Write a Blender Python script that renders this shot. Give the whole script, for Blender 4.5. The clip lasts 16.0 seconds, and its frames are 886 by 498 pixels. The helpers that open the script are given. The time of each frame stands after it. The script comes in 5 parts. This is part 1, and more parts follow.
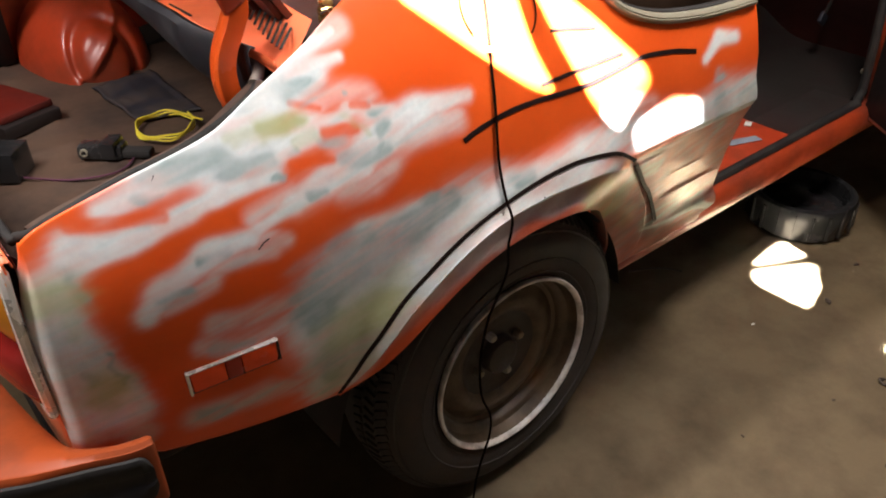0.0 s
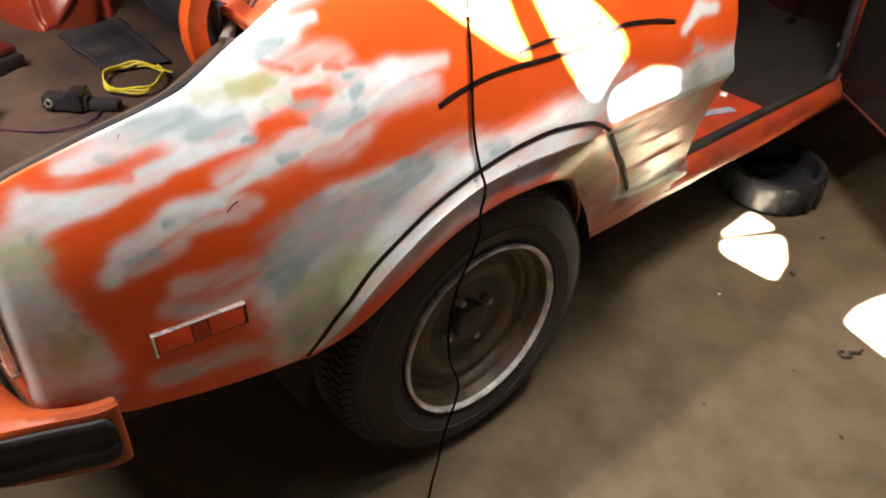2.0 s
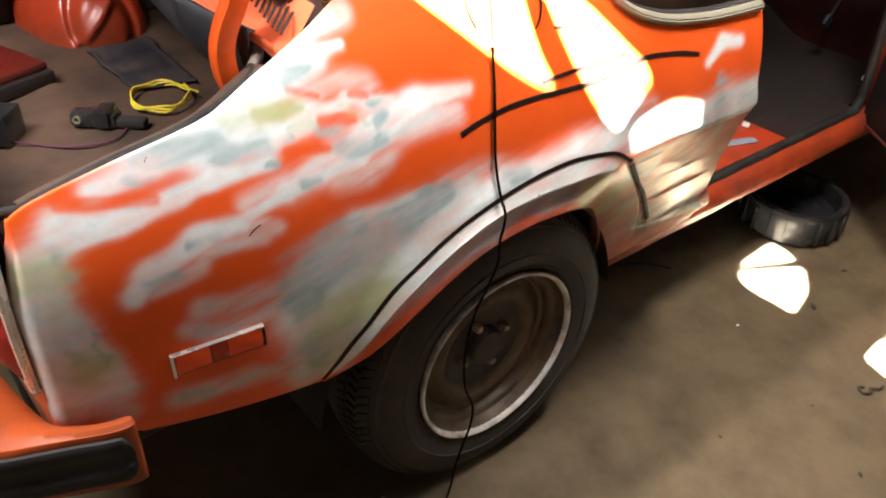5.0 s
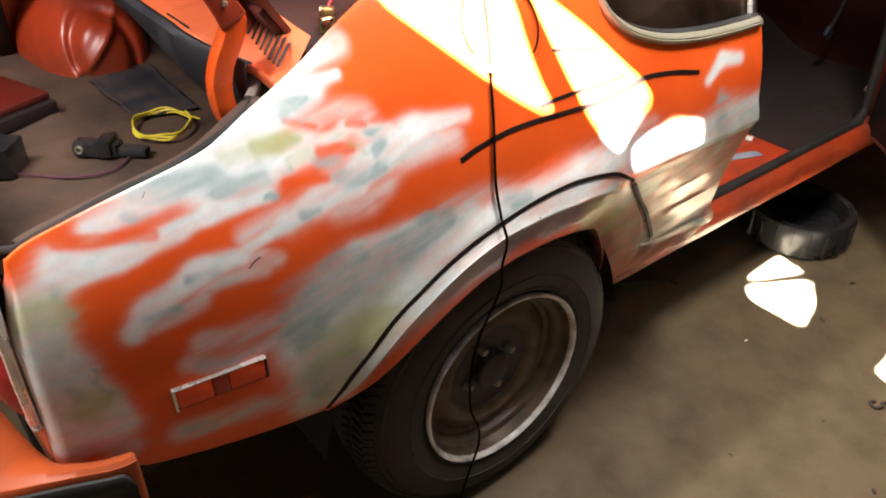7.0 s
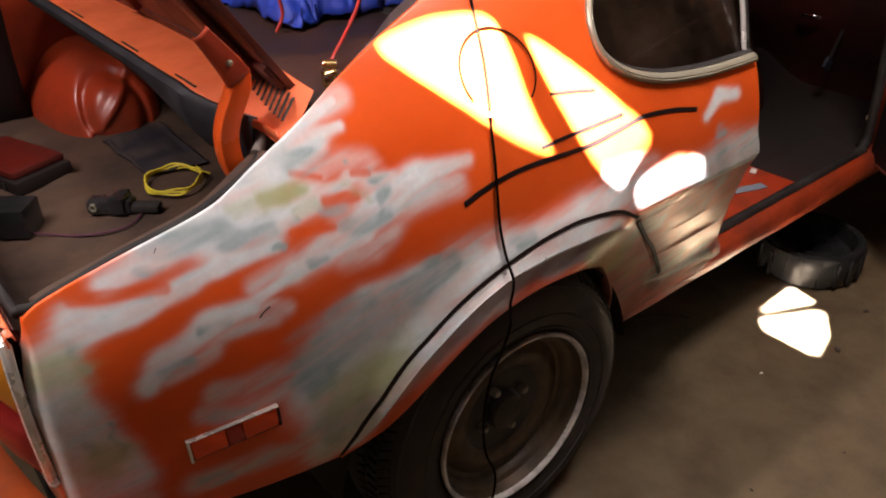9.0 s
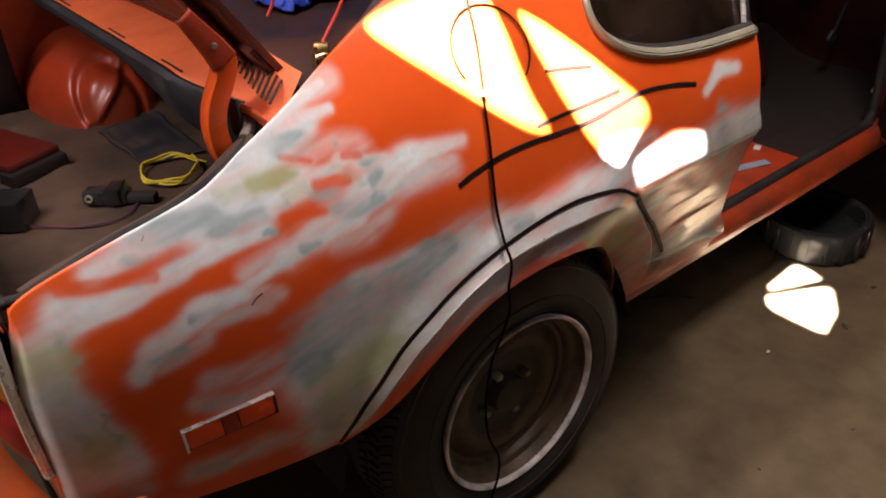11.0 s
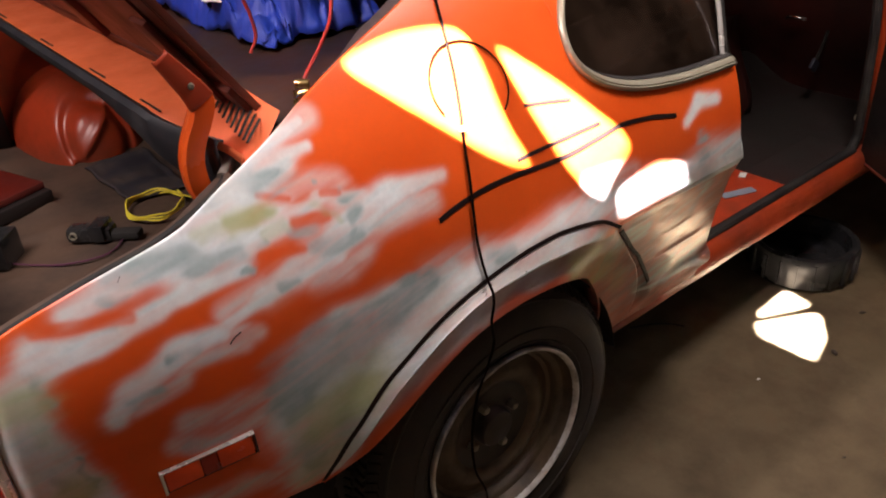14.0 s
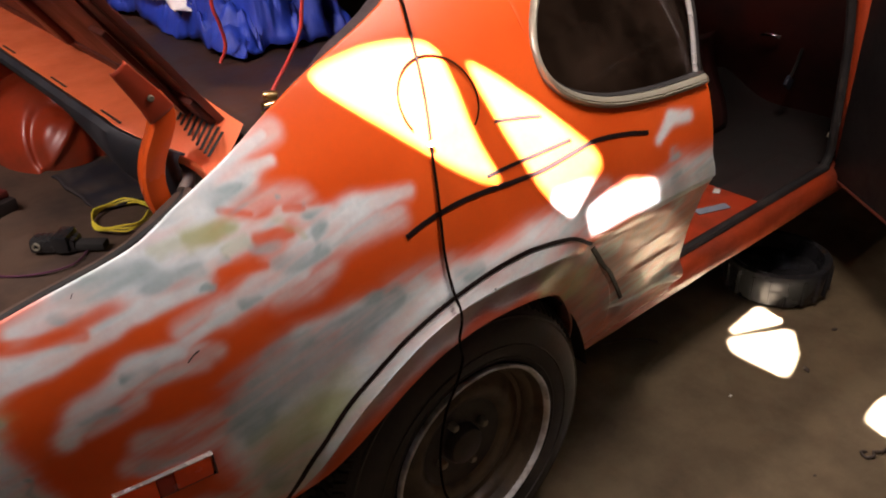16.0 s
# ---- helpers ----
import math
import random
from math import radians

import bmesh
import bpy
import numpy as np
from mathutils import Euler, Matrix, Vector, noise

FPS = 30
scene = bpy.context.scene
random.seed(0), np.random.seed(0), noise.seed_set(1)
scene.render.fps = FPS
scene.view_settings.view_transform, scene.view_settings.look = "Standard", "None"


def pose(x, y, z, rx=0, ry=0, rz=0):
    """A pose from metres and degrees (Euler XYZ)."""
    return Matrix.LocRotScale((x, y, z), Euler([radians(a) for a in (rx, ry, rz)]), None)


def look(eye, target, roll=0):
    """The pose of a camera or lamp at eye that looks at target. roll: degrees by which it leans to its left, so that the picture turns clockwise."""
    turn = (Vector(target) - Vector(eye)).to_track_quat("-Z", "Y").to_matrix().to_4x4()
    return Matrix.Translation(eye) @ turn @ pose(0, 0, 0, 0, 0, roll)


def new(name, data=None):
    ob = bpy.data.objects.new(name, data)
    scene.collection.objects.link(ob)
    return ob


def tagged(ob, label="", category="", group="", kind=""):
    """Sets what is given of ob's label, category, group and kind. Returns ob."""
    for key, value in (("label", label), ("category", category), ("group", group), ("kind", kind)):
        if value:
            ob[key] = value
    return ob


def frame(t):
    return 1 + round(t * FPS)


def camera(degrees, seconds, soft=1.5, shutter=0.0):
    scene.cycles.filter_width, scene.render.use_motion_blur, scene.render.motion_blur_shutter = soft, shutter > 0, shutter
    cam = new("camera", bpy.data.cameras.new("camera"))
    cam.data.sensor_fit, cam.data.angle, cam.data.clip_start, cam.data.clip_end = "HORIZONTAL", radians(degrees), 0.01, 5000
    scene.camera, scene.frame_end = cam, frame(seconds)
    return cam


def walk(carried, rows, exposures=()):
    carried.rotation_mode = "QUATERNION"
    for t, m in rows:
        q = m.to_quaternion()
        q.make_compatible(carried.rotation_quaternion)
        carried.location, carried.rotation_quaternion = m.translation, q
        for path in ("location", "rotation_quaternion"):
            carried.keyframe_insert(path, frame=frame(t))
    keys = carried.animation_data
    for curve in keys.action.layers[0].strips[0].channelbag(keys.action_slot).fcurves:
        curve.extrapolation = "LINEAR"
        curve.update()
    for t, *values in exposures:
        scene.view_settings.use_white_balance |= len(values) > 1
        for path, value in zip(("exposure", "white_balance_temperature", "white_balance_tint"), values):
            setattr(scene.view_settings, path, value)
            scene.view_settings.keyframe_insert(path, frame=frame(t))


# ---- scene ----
cam = camera(58.0, 16.0, soft=1.9)
PATH = [
    (0, (-0.8, -0.716, 1.3), (0.244, 0.58, 0.191), -1.1),
    (0.5, (-0.797, -0.716, 1.299), (0.25, 0.565, 0.175), -0.5),
    (1, (-0.792, -0.718, 1.298), (0.261, 0.497, 0.108), 0.3),
    (1.5, (-0.792, -0.71, 1.302), (0.293, 0.474, 0.11), 2.6),
    (2, (-0.791, -0.708, 1.307), (0.267, 0.497, 0.112), 1.9),
    (2.5, (-0.786, -0.71, 1.311), (0.297, 0.491, 0.135), 2.5),
    (3, (-0.789, -0.703, 1.314), (0.273, 0.529, 0.151), 2.3),
    (3.5, (-0.794, -0.704, 1.315), (0.256, 0.526, 0.139), 3.0),
    (4, (-0.799, -0.704, 1.316), (0.235, 0.545, 0.145), 2.8),
    (6.5, (-0.776, -0.697, 1.326), (0.281, 0.559, 0.183), 2.1),
    (7, (-0.776, -0.696, 1.33), (0.263, 0.585, 0.198), 1.0),
    (7.5, (-0.78, -0.699, 1.335), (0.294, 0.608, 0.267), 2.3),
    (8, (-0.772, -0.706, 1.342), (0.307, 0.64, 0.33), -0.0),
    (8.5, (-0.775, -0.711, 1.346), (0.311, 0.642, 0.35), -0.8),
    (9, (-0.777, -0.712, 1.339), (0.273, 0.635, 0.298), -1.7),
    (11.5, (-0.755, -0.714, 1.325), (0.269, 0.63, 0.255), -3.4),
    (12, (-0.76, -0.723, 1.329), (0.294, 0.618, 0.283), -2.8),
    (12.5, (-0.752, -0.716, 1.325), (0.298, 0.628, 0.281), -2.3),
    (13, (-0.737, -0.71, 1.325), (0.316, 0.637, 0.288), -2.2),
    (13.5, (-0.734, -0.714, 1.329), (0.318, 0.642, 0.301), -3.0),
    (14, (-0.738, -0.721, 1.332), (0.319, 0.643, 0.321), -3.8),
    (14.5, (-0.74, -0.715, 1.331), (0.334, 0.649, 0.338), -3.4),
    (15, (-0.743, -0.709, 1.333), (0.341, 0.656, 0.351), -2.8),
    (15.5, (-0.734, -0.708, 1.339), (0.344, 0.671, 0.371), -3.0),
    (16, (-0.712, -0.718, 1.332), (0.39, 0.623, 0.339), -2.4),
]
walk(cam, [(t, look(eye, target, roll)) for t, eye, target, roll in PATH],
     exposures=[(0.0, 6.76, 6550, 12), (1.0, 6.90, 6500, 10), (1.5, 7.17, 6500, 10), (2.5, 7.22, 6500, 10), (4.0, 7.27, 6500, 10), (6.5, 7.17, 6500, 10), (7.0, 7.12, 6500, 10), (7.5, 6.92, 6600, 13), (8.0, 6.66, 6700, 16), (8.5, 6.42, 6800, 19), (9.0, 6.25, 6850, 21), (11.5, 6.21, 6850, 21), (15.0, 6.23, 6850, 21), (16.0, 6.13, 6850, 21)])

# ---- world, sun, lamps ----
SUN_WAY = Vector((0.28, 0.30, -0.91)).normalized()
world = bpy.data.worlds.new("world")
scene.world = world
world.use_nodes = True
wn = world.node_tree
sky = wn.nodes.new("ShaderNodeTexSky")
sky.sky_type, sky.sun_disc = "NISHITA", False
sky.sun_elevation = math.asin(-SUN_WAY.z)
sky.sun_rotation = math.atan2(-SUN_WAY.x, -SUN_WAY.y)
wn.links.new(sky.outputs[0], wn.nodes["Background"].inputs[0])
wn.nodes["Background"].inputs[1].default_value = 0.05

sun = new("sun", bpy.data.lights.new("sun", "SUN"))
sun.data.energy, sun.data.angle, sun.data.color = 5.0, radians(0.53), (0.92, 0.97, 1.0)
sun.matrix_world = look((0, 0, 6), Vector((0, 0, 6)) + SUN_WAY)

# added fill light, no lamp known there: brightens shoulder, deck and boot
rear_fill = new("rear_fill_light", bpy.data.lights.new("rear_fill_light", "AREA"))
rear_fill.data.shape, rear_fill.data.size, rear_fill.data.size_y = "RECTANGLE", 1.4, 0.12
rear_fill.data.energy, rear_fill.data.color = 0.84, (1.0, 0.95, 0.92)
rear_fill.matrix_world = pose(-1.40, 0.42, 2.50, 0, 0, 0)
# added fill light, no lamp known there: brightens pillar, arch and floor
front_fill = new("front_fill_light", bpy.data.lights.new("front_fill_light", "AREA"))
front_fill.data.shape, front_fill.data.size = "DISK", 0.46
front_fill.data.energy, front_fill.data.color = 0.335, (1.0, 0.93, 0.86)
front_fill.matrix_world = look((0.58, -0.16, 2.20), (0.45, 0.0, 0.6))


# ---- materials ----
def ramp_mix(nt, fac, a, b):
    m = nt.nodes.new("ShaderNodeMix")
    m.data_type = "RGBA"
    for key, value in ((0, fac), (6, a), (7, b)):
        if isinstance(value, (int, float)):
            m.inputs[key].default_value = value
        elif isinstance(value, tuple):
            m.inputs[key].default_value = (*value, 1)
        else:
            nt.links.new(value, m.inputs[key])
    return m.outputs[2]


def noise_mask(nt, scale, lo, hi, detail=6.0, rough=0.6):
    co = nt.nodes.new("ShaderNodeTexCoord")
    n = nt.nodes.new("ShaderNodeTexNoise")
    n.inputs["Scale"].default_value, n.inputs["Detail"].default_value, n.inputs["Roughness"].default_value = scale, detail, rough
    nt.links.new(co.outputs["Object"], n.inputs["Vector"])
    r = nt.nodes.new("ShaderNodeMapRange")
    r.inputs[1].default_value, r.inputs[2].default_value = lo, hi
    nt.links.new(n.outputs[0], r.inputs[0])
    return r.outputs[0], n.outputs[0]


def mat(name, base, rough=0.5, metal=0.0, dirt=None, amount=0.5, big=6.0, small=60.0, bump=0.1, spec=0.5, coat=0.0):
    """A worn surface: a base colour, larger stains of a second colour, fine grain in tone, gloss and relief."""
    m = bpy.data.materials.new(name)
    m.use_nodes = True
    nt = m.node_tree
    b = nt.nodes["Principled BSDF"]
    dirt = dirt or tuple(c * 0.55 for c in base)
    stain, _ = noise_mask(nt, big, 0.42, 0.72)
    grain, raw = noise_mask(nt, small, 0.3, 0.7)
    mul = nt.nodes.new("ShaderNodeMath")
    mul.operation = "MULTIPLY"
    mul.inputs[1].default_value = amount
    nt.links.new(stain, mul.inputs[0])
    c = ramp_mix(nt, mul.outputs[0], base, dirt)
    g = nt.nodes.new("ShaderNodeMath")
    g.operation = "MULTIPLY"
    g.inputs[1].default_value = 0.16
    nt.links.new(grain, g.inputs[0])
    c = ramp_mix(nt, g.outputs[0], c, tuple(x * 0.6 for x in base))
    nt.links.new(c, b.inputs["Base Color"])
    rr = nt.nodes.new("ShaderNodeMapRange")
    rr.inputs[3].default_value, rr.inputs[4].default_value = max(0.03, rough - 0.08), min(1, rough + 0.14)
    nt.links.new(stain, rr.inputs[0])
    nt.links.new(rr.outputs[0], b.inputs["Roughness"])
    b.inputs["Metallic"].default_value = metal
    b.inputs["Specular IOR Level"].default_value = spec
    b.inputs["Coat Weight"].default_value = coat
    b.inputs["Coat Roughness"].default_value = 0.12
    if bump:
        bp = nt.nodes.new("ShaderNodeBump")
        bp.inputs["Strength"].default_value, bp.inputs["Distance"].default_value = bump, 0.002
        nt.links.new(raw, bp.inputs["Height"])
        nt.links.new(bp.outputs[0], b.inputs["Normal"])
    return m


ORANGE = (0.81, 0.108, 0.014)
orange = mat("orange_paint", ORANGE, 0.32, dirt=(0.62, 0.058, 0.005), amount=0.5, big=3.0, small=90, bump=0.05, coat=0.1, spec=0.35)
# scuffed body orange, darkened: shade of sill and pillar is in the base
sill_paint = mat("scuffed_shaded_sill_paint", (0.34, 0.042, 0.010), 0.45, dirt=(0.10, 0.018, 0.008), amount=0.8, big=7, small=70, bump=0.12)
# dirty orange, darkened further so the colour carries the bumper's shade
bumper_paint = mat("dirty_shaded_bumper_paint", (0.27, 0.048, 0.011), 0.5, spec=0.2, dirt=(0.10, 0.028, 0.012), amount=0.8, big=9, small=70, bump=0.12)
# paler orange; base raised to brighten the deck where the lid blocks light
orange_lifted = mat("lifted_orange_paint", (0.88, 0.18, 0.065), 0.45, dirt=(0.66, 0.13, 0.045), amount=0.7, big=9, small=70, bump=0.12)
red_primer = mat("red_inner_paint", (0.46, 0.050, 0.016), 0.36, dirt=(0.16, 0.035, 0.016), amount=0.8, big=7, small=50, bump=0.15)
# darker copy of the inner red; the lid underside's shade is in the colour
shaded_inner_red = mat("shaded_red_inner_paint", (0.11, 0.023, 0.014), 0.45, dirt=(0.05, 0.017, 0.012), amount=0.8, big=8, small=60, bump=0.12)
tan_floor = mat("dusty_brown_boot_floor", (0.085, 0.048, 0.030), 0.75, dirt=(0.020, 0.012, 0.009), amount=0.9, big=5, small=80, bump=0.3)
mat_black = mat("worn_dark_mat", (0.018, 0.017, 0.024), 0.75, dirt=(0.080, 0.054, 0.040), amount=0.9, big=12, small=80, bump=0.3)
rubber = mat("black_rubber", (0.014, 0.013, 0.013), 0.75, spec=0.25, dirt=(0.05, 0.045, 0.04), amount=0.7, big=14, small=120, bump=0.2)
tyre_rubber = mat("dusty_tyre_rubber", (0.022, 0.018, 0.015), 0.75, dirt=(0.060, 0.044, 0.032), amount=1.0, big=12, small=110, bump=0.3)
seal_grey = mat("grey_seal", (0.012, 0.012, 0.017), 0.65, dirt=(0.045, 0.042, 0.046), amount=0.8, big=18, small=90, bump=0.2)
chrome = mat("chrome", (0.78, 0.76, 0.72), 0.16, 1.0, dirt=(0.40, 0.36, 0.30), amount=0.6, big=25, small=140, bump=0.04)
dull_chrome = mat("dull_window_trim", (0.36, 0.34, 0.26), 0.36, 0.4, dirt=(0.20, 0.18, 0.12), amount=0.6, big=12, small=140, bump=0.05)
bright_trim = mat("bright_lamp_trim", (0.80, 0.78, 0.74), 0.32, 0.6, dirt=(0.45, 0.40, 0.34), amount=0.5, big=25, small=140, bump=0.04)
rim_white = mat("chipped_white_rim_paint", (0.76, 0.75, 0.71), 0.5, dirt=(0.12, 0.095, 0.07), amount=1.0, big=26, small=110, bump=0.2)
rim_brown = mat("rusty_brown_wheel_steel", (0.115, 0.078, 0.042), 0.5, 0.2, dirt=(0.030, 0.022, 0.016), amount=1.0, big=13, small=90, bump=0.2)
hub_black = mat("greasy_black_hub", (0.016, 0.013, 0.012), 0.42, 0.2, dirt=(0.07, 0.05, 0.035), amount=0.7, big=15, small=90, bump=0.25)
black_void = mat("black_underseal", (0.010, 0.008, 0.007), 0.9, dirt=(0.022, 0.015, 0.011), amount=0.6, big=6, small=60, bump=0.3)
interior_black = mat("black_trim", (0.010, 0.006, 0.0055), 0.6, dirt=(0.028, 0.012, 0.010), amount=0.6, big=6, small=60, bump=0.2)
# nearly black base with random reddish blotches
carpet = mat("near_black_cabin_floor", (0.0085, 0.0052, 0.0034), 0.9, dirt=(0.020, 0.004, 0.003), amount=1.0, big=3, small=60, bump=0.4)
blue_cloth = mat("blue_cloth", (0.010, 0.045, 0.40), 0.6, dirt=(0.006, 0.018, 0.16), amount=0.6, big=10, small=120, bump=0.25)
white_cloth = mat("white_cloth", (0.75, 0.74, 0.72), 0.8, amount=0.3, big=10, small=120, bump=0.2)
yellow = mat("yellow_hose", (0.84, 0.70, 0.06), 0.4, dirt=(0.62, 0.48, 0.04), amount=0.5, big=30, small=140, bump=0.1)
red_wire = mat("red_wire", (0.55, 0.05, 0.035), 0.4, amount=0.4, big=20, small=120, bump=0.05)
brass = mat("brass", (0.72, 0.52, 0.22), 0.25, 1.0, amount=0.5, big=30, small=140, bump=0.1)
tape_mat = mat("dark_masking_tape", (0.014, 0.0065, 0.0058), 0.6, spec=0.12, dirt=(0.020, 0.010, 0.008), amount=0.6, big=20, small=140, bump=0.2)
cable_mat = mat("black_cable", (0.0055, 0.0022, 0.0016), 0.7, amount=0.4, big=20, small=140, bump=0.1, spec=0.03)
lid_plastic = mat("black_plastic", (0.017, 0.017, 0.018), 0.24, dirt=(0.045, 0.043, 0.042), amount=0.6, big=8, small=90, bump=0.12)
concrete = mat("garage_concrete", (0.120, 0.085, 0.042), 0.75, dirt=(0.054, 0.036, 0.018), amount=0.75, big=7.0, small=60, bump=0.4)
# tone raised so the unseen walls and roof bounce more fill
wall_paint = mat("garage_wall", (0.32, 0.28, 0.24), 0.9, amount=0.6, big=2, small=40, bump=0.3)
grey_sticker = mat("grey_blue_tape", (0.22, 0.25, 0.30), 0.6, amount=0.4, big=20, small=100, bump=0.1)
paper = mat("paper_scrap", (0.65, 0.64, 0.60), 0.8, amount=0.3, big=30, small=120, bump=0.1)
tub_plastic = mat("black_tub_plastic", (0.018, 0.018, 0.019), 0.30, dirt=(0.03, 0.028, 0.027), amount=0.3, big=5, small=60, bump=0.03, spec=0.28)
leaf_dry = mat("dry_debris", (0.05, 0.035, 0.025), 0.9, amount=0.4, big=30, small=120, bump=0.2)


def lens(name, colour):
    m = mat(name, colour, 0.18, dirt=tuple(c * 0.5 for c in colour), amount=0.4, big=12, small=60, bump=0.05)
    b = m.node_tree.nodes["Principled BSDF"]
    b.inputs["Specular IOR Level"].default_value = 0.35
    return m


amber_lens, red_lens = lens("amber_lens", (0.60, 0.22, 0.015)), lens("red_lens", (0.18, 0.010, 0.008))
marker_lens = lens("orange_red_lens", (1.0, 0.09, 0.015))
marker_dark = lens("dark_red_lens", (0.40, 0.03, 0.015))

glass = bpy.data.materials.new("window_glass")
glass.use_nodes = True
gb = glass.node_tree.nodes["Principled BSDF"]
gb.inputs["Base Color"].default_value = (0.36, 0.22, 0.15, 1)
gb.inputs["Roughness"].default_value = 0.06
dust, _ = noise_mask(glass.node_tree, 9, 0.40, 0.72)
dusty = glass.node_tree.nodes.new("ShaderNodeMapRange")
dusty.inputs[3].default_value, dusty.inputs[4].default_value = 0.985, 0.93
glass.node_tree.links.new(dust, dusty.inputs[0])
glass.node_tree.links.new(dusty.outputs[0], gb.inputs["Transmission Weight"])
gb.inputs["IOR"].default_value = 1.45


def panel_paint():
    """Orange paint sanded back: sprayed primer, blue-grey and putty coats held in the attribute 'coat'."""
    m = bpy.data.materials.new("patched_orange_paint")
    m.use_nodes = True
    nt = m.node_tree
    b = nt.nodes["Principled BSDF"]
    at = nt.nodes.new("ShaderNodeAttribute")
    at.attribute_name = "coat"
    sp = nt.nodes.new("ShaderNodeSeparateColor")
    nt.links.new(at.outputs["Color"], sp.inputs[0])
    cloud, _ = noise_mask(nt, 14, 0.3, 0.7)
    fine, raw = noise_mask(nt, 160, 0.35, 0.65)
    tone, _ = noise_mask(nt, 5, 0.35, 0.7)
    base = ramp_mix(nt, tone, ORANGE, (0.70, 0.080, 0.008))
    white = ramp_mix(nt, cloud, (0.80, 0.88, 0.88), (0.72, 0.76, 0.73))
    smudge, _ = noise_mask(nt, 46, 0.46, 0.72)
    faint = nt.nodes.new("ShaderNodeMath")
    faint.operation = "MULTIPLY"
    faint.inputs[1].default_value = 0.45
    nt.links.new(smudge, faint.inputs[0])
    white = ramp_mix(nt, faint.outputs[0], white, (0.56, 0.66, 0.68))
    blue = ramp_mix(nt, cloud, (0.42, 0.52, 0.52), (0.22, 0.35, 0.36))
    putty = ramp_mix(nt, cloud, (0.38, 0.42, 0.15), (0.46, 0.49, 0.24))
    metal = ramp_mix(nt, cloud, (0.29, 0.122, 0.090), (0.21, 0.103, 0.082))
    c = ramp_mix(nt, at.outputs["Alpha"], base, metal)
    c = ramp_mix(nt, sp.outputs[0], c, white)
    c = ramp_mix(nt, sp.outputs[1], c, blue)
    c = ramp_mix(nt, sp.outputs[2], c, putty)
    g = nt.nodes.new("ShaderNodeMath")
    g.operation = "MULTIPLY"
    g.inputs[1].default_value = 0.05
    nt.links.new(fine, g.inputs[0])
    c = ramp_mix(nt, g.outputs[0], c, (0.25, 0.12, 0.08))
    nt.links.new(c, b.inputs["Base Color"])
    mx = nt.nodes.new("ShaderNodeMapRange")
    mx.inputs[3].default_value, mx.inputs[4].default_value = 0.30, 0.62
    nt.links.new(sp.outputs[0], mx.inputs[0])
    nt.links.new(mx.outputs[0], b.inputs["Roughness"])
    b.inputs["Coat Weight"].default_value = 0.0
    b.inputs["Specular IOR Level"].default_value = 0.22
    bp = nt.nodes.new("ShaderNodeBump")
    bp.inputs["Strength"].default_value, bp.inputs["Distance"].default_value = 0.06, 0.002
    nt.links.new(raw, bp.inputs["Height"])
    nt.links.new(bp.outputs[0], b.inputs["Normal"])
    return m


patched = panel_paint()


# ---- mesh helpers ----
def finish(bm, material, name, smooth=40):
    bmesh.ops.remove_doubles(bm, verts=bm.verts, dist=1e-6)
    me = bpy.data.meshes.new(name)
    bm.to_mesh(me)
    bm.free()
    for mm in (material if isinstance(material, (list, tuple)) else [material]):
        me.materials.append(mm)
    if smooth:
        me.polygons.foreach_set("use_smooth", [True] * len(me.polygons))
        me.set_sharp_from_angle(angle=radians(smooth))
    return me


def part(name, bm, material, parent, label="", smooth=40):
    ob = new(name, finish(bm, material, name, smooth))
    ob.parent = parent
    if label:
        tagged(ob, label)
    return ob


def solo(name, bm, material, label, category, group="", kind="", smooth=40):
    return tagged(new(name, finish(bm, material, name, smooth)), label, category, group, kind)


def sheet(bm, rows):
    """A skin over rows of points, all of one length."""
    vs = [[bm.verts.new(p) for p in row] for row in rows]
    for r0, r1 in zip(vs, vs[1:]):
        for i in range(len(r0) - 1):
            bm.faces.new((r0[i], r0[i + 1], r1[i + 1], r1[i]))
    return vs


def box(bm, lo, hi, bevel=0.0, turn=None):
    made = bmesh.ops.create_cube(bm, size=1.0)["verts"]
    lo, hi = Vector(lo), Vector(hi)
    m = Matrix.Translation((lo + hi) / 2) @ Matrix.Diagonal((*(hi - lo), 1))
    bmesh.ops.transform(bm, matrix=m if turn is None else turn @ m, verts=made)
    if bevel:
        edges = list({e for v in made for e in v.link_edges})
        bmesh.ops.bevel(bm, geom=edges, offset=bevel, segments=2, affect="EDGES", profile=0.6)


def smooth_path(points, steps=6):
    """Catmull-Rom through the points."""
    p = [Vector(q) for q in points]
    p = [2 * p[0] - p[1]] + p + [2 * p[-1] - p[-2]]
    out = []
    for a, b, c, d in zip(p, p[1:], p[2:], p[3:]):
        for k in range(steps):
            t = k / steps
            out.append(0.5 * (2 * b + (c - a) * t + (2 * a - 5 * b + 4 * c - d) * t * t + (3 * b - a - 3 * c + d) * t ** 3))
    return out + [p[-2]]


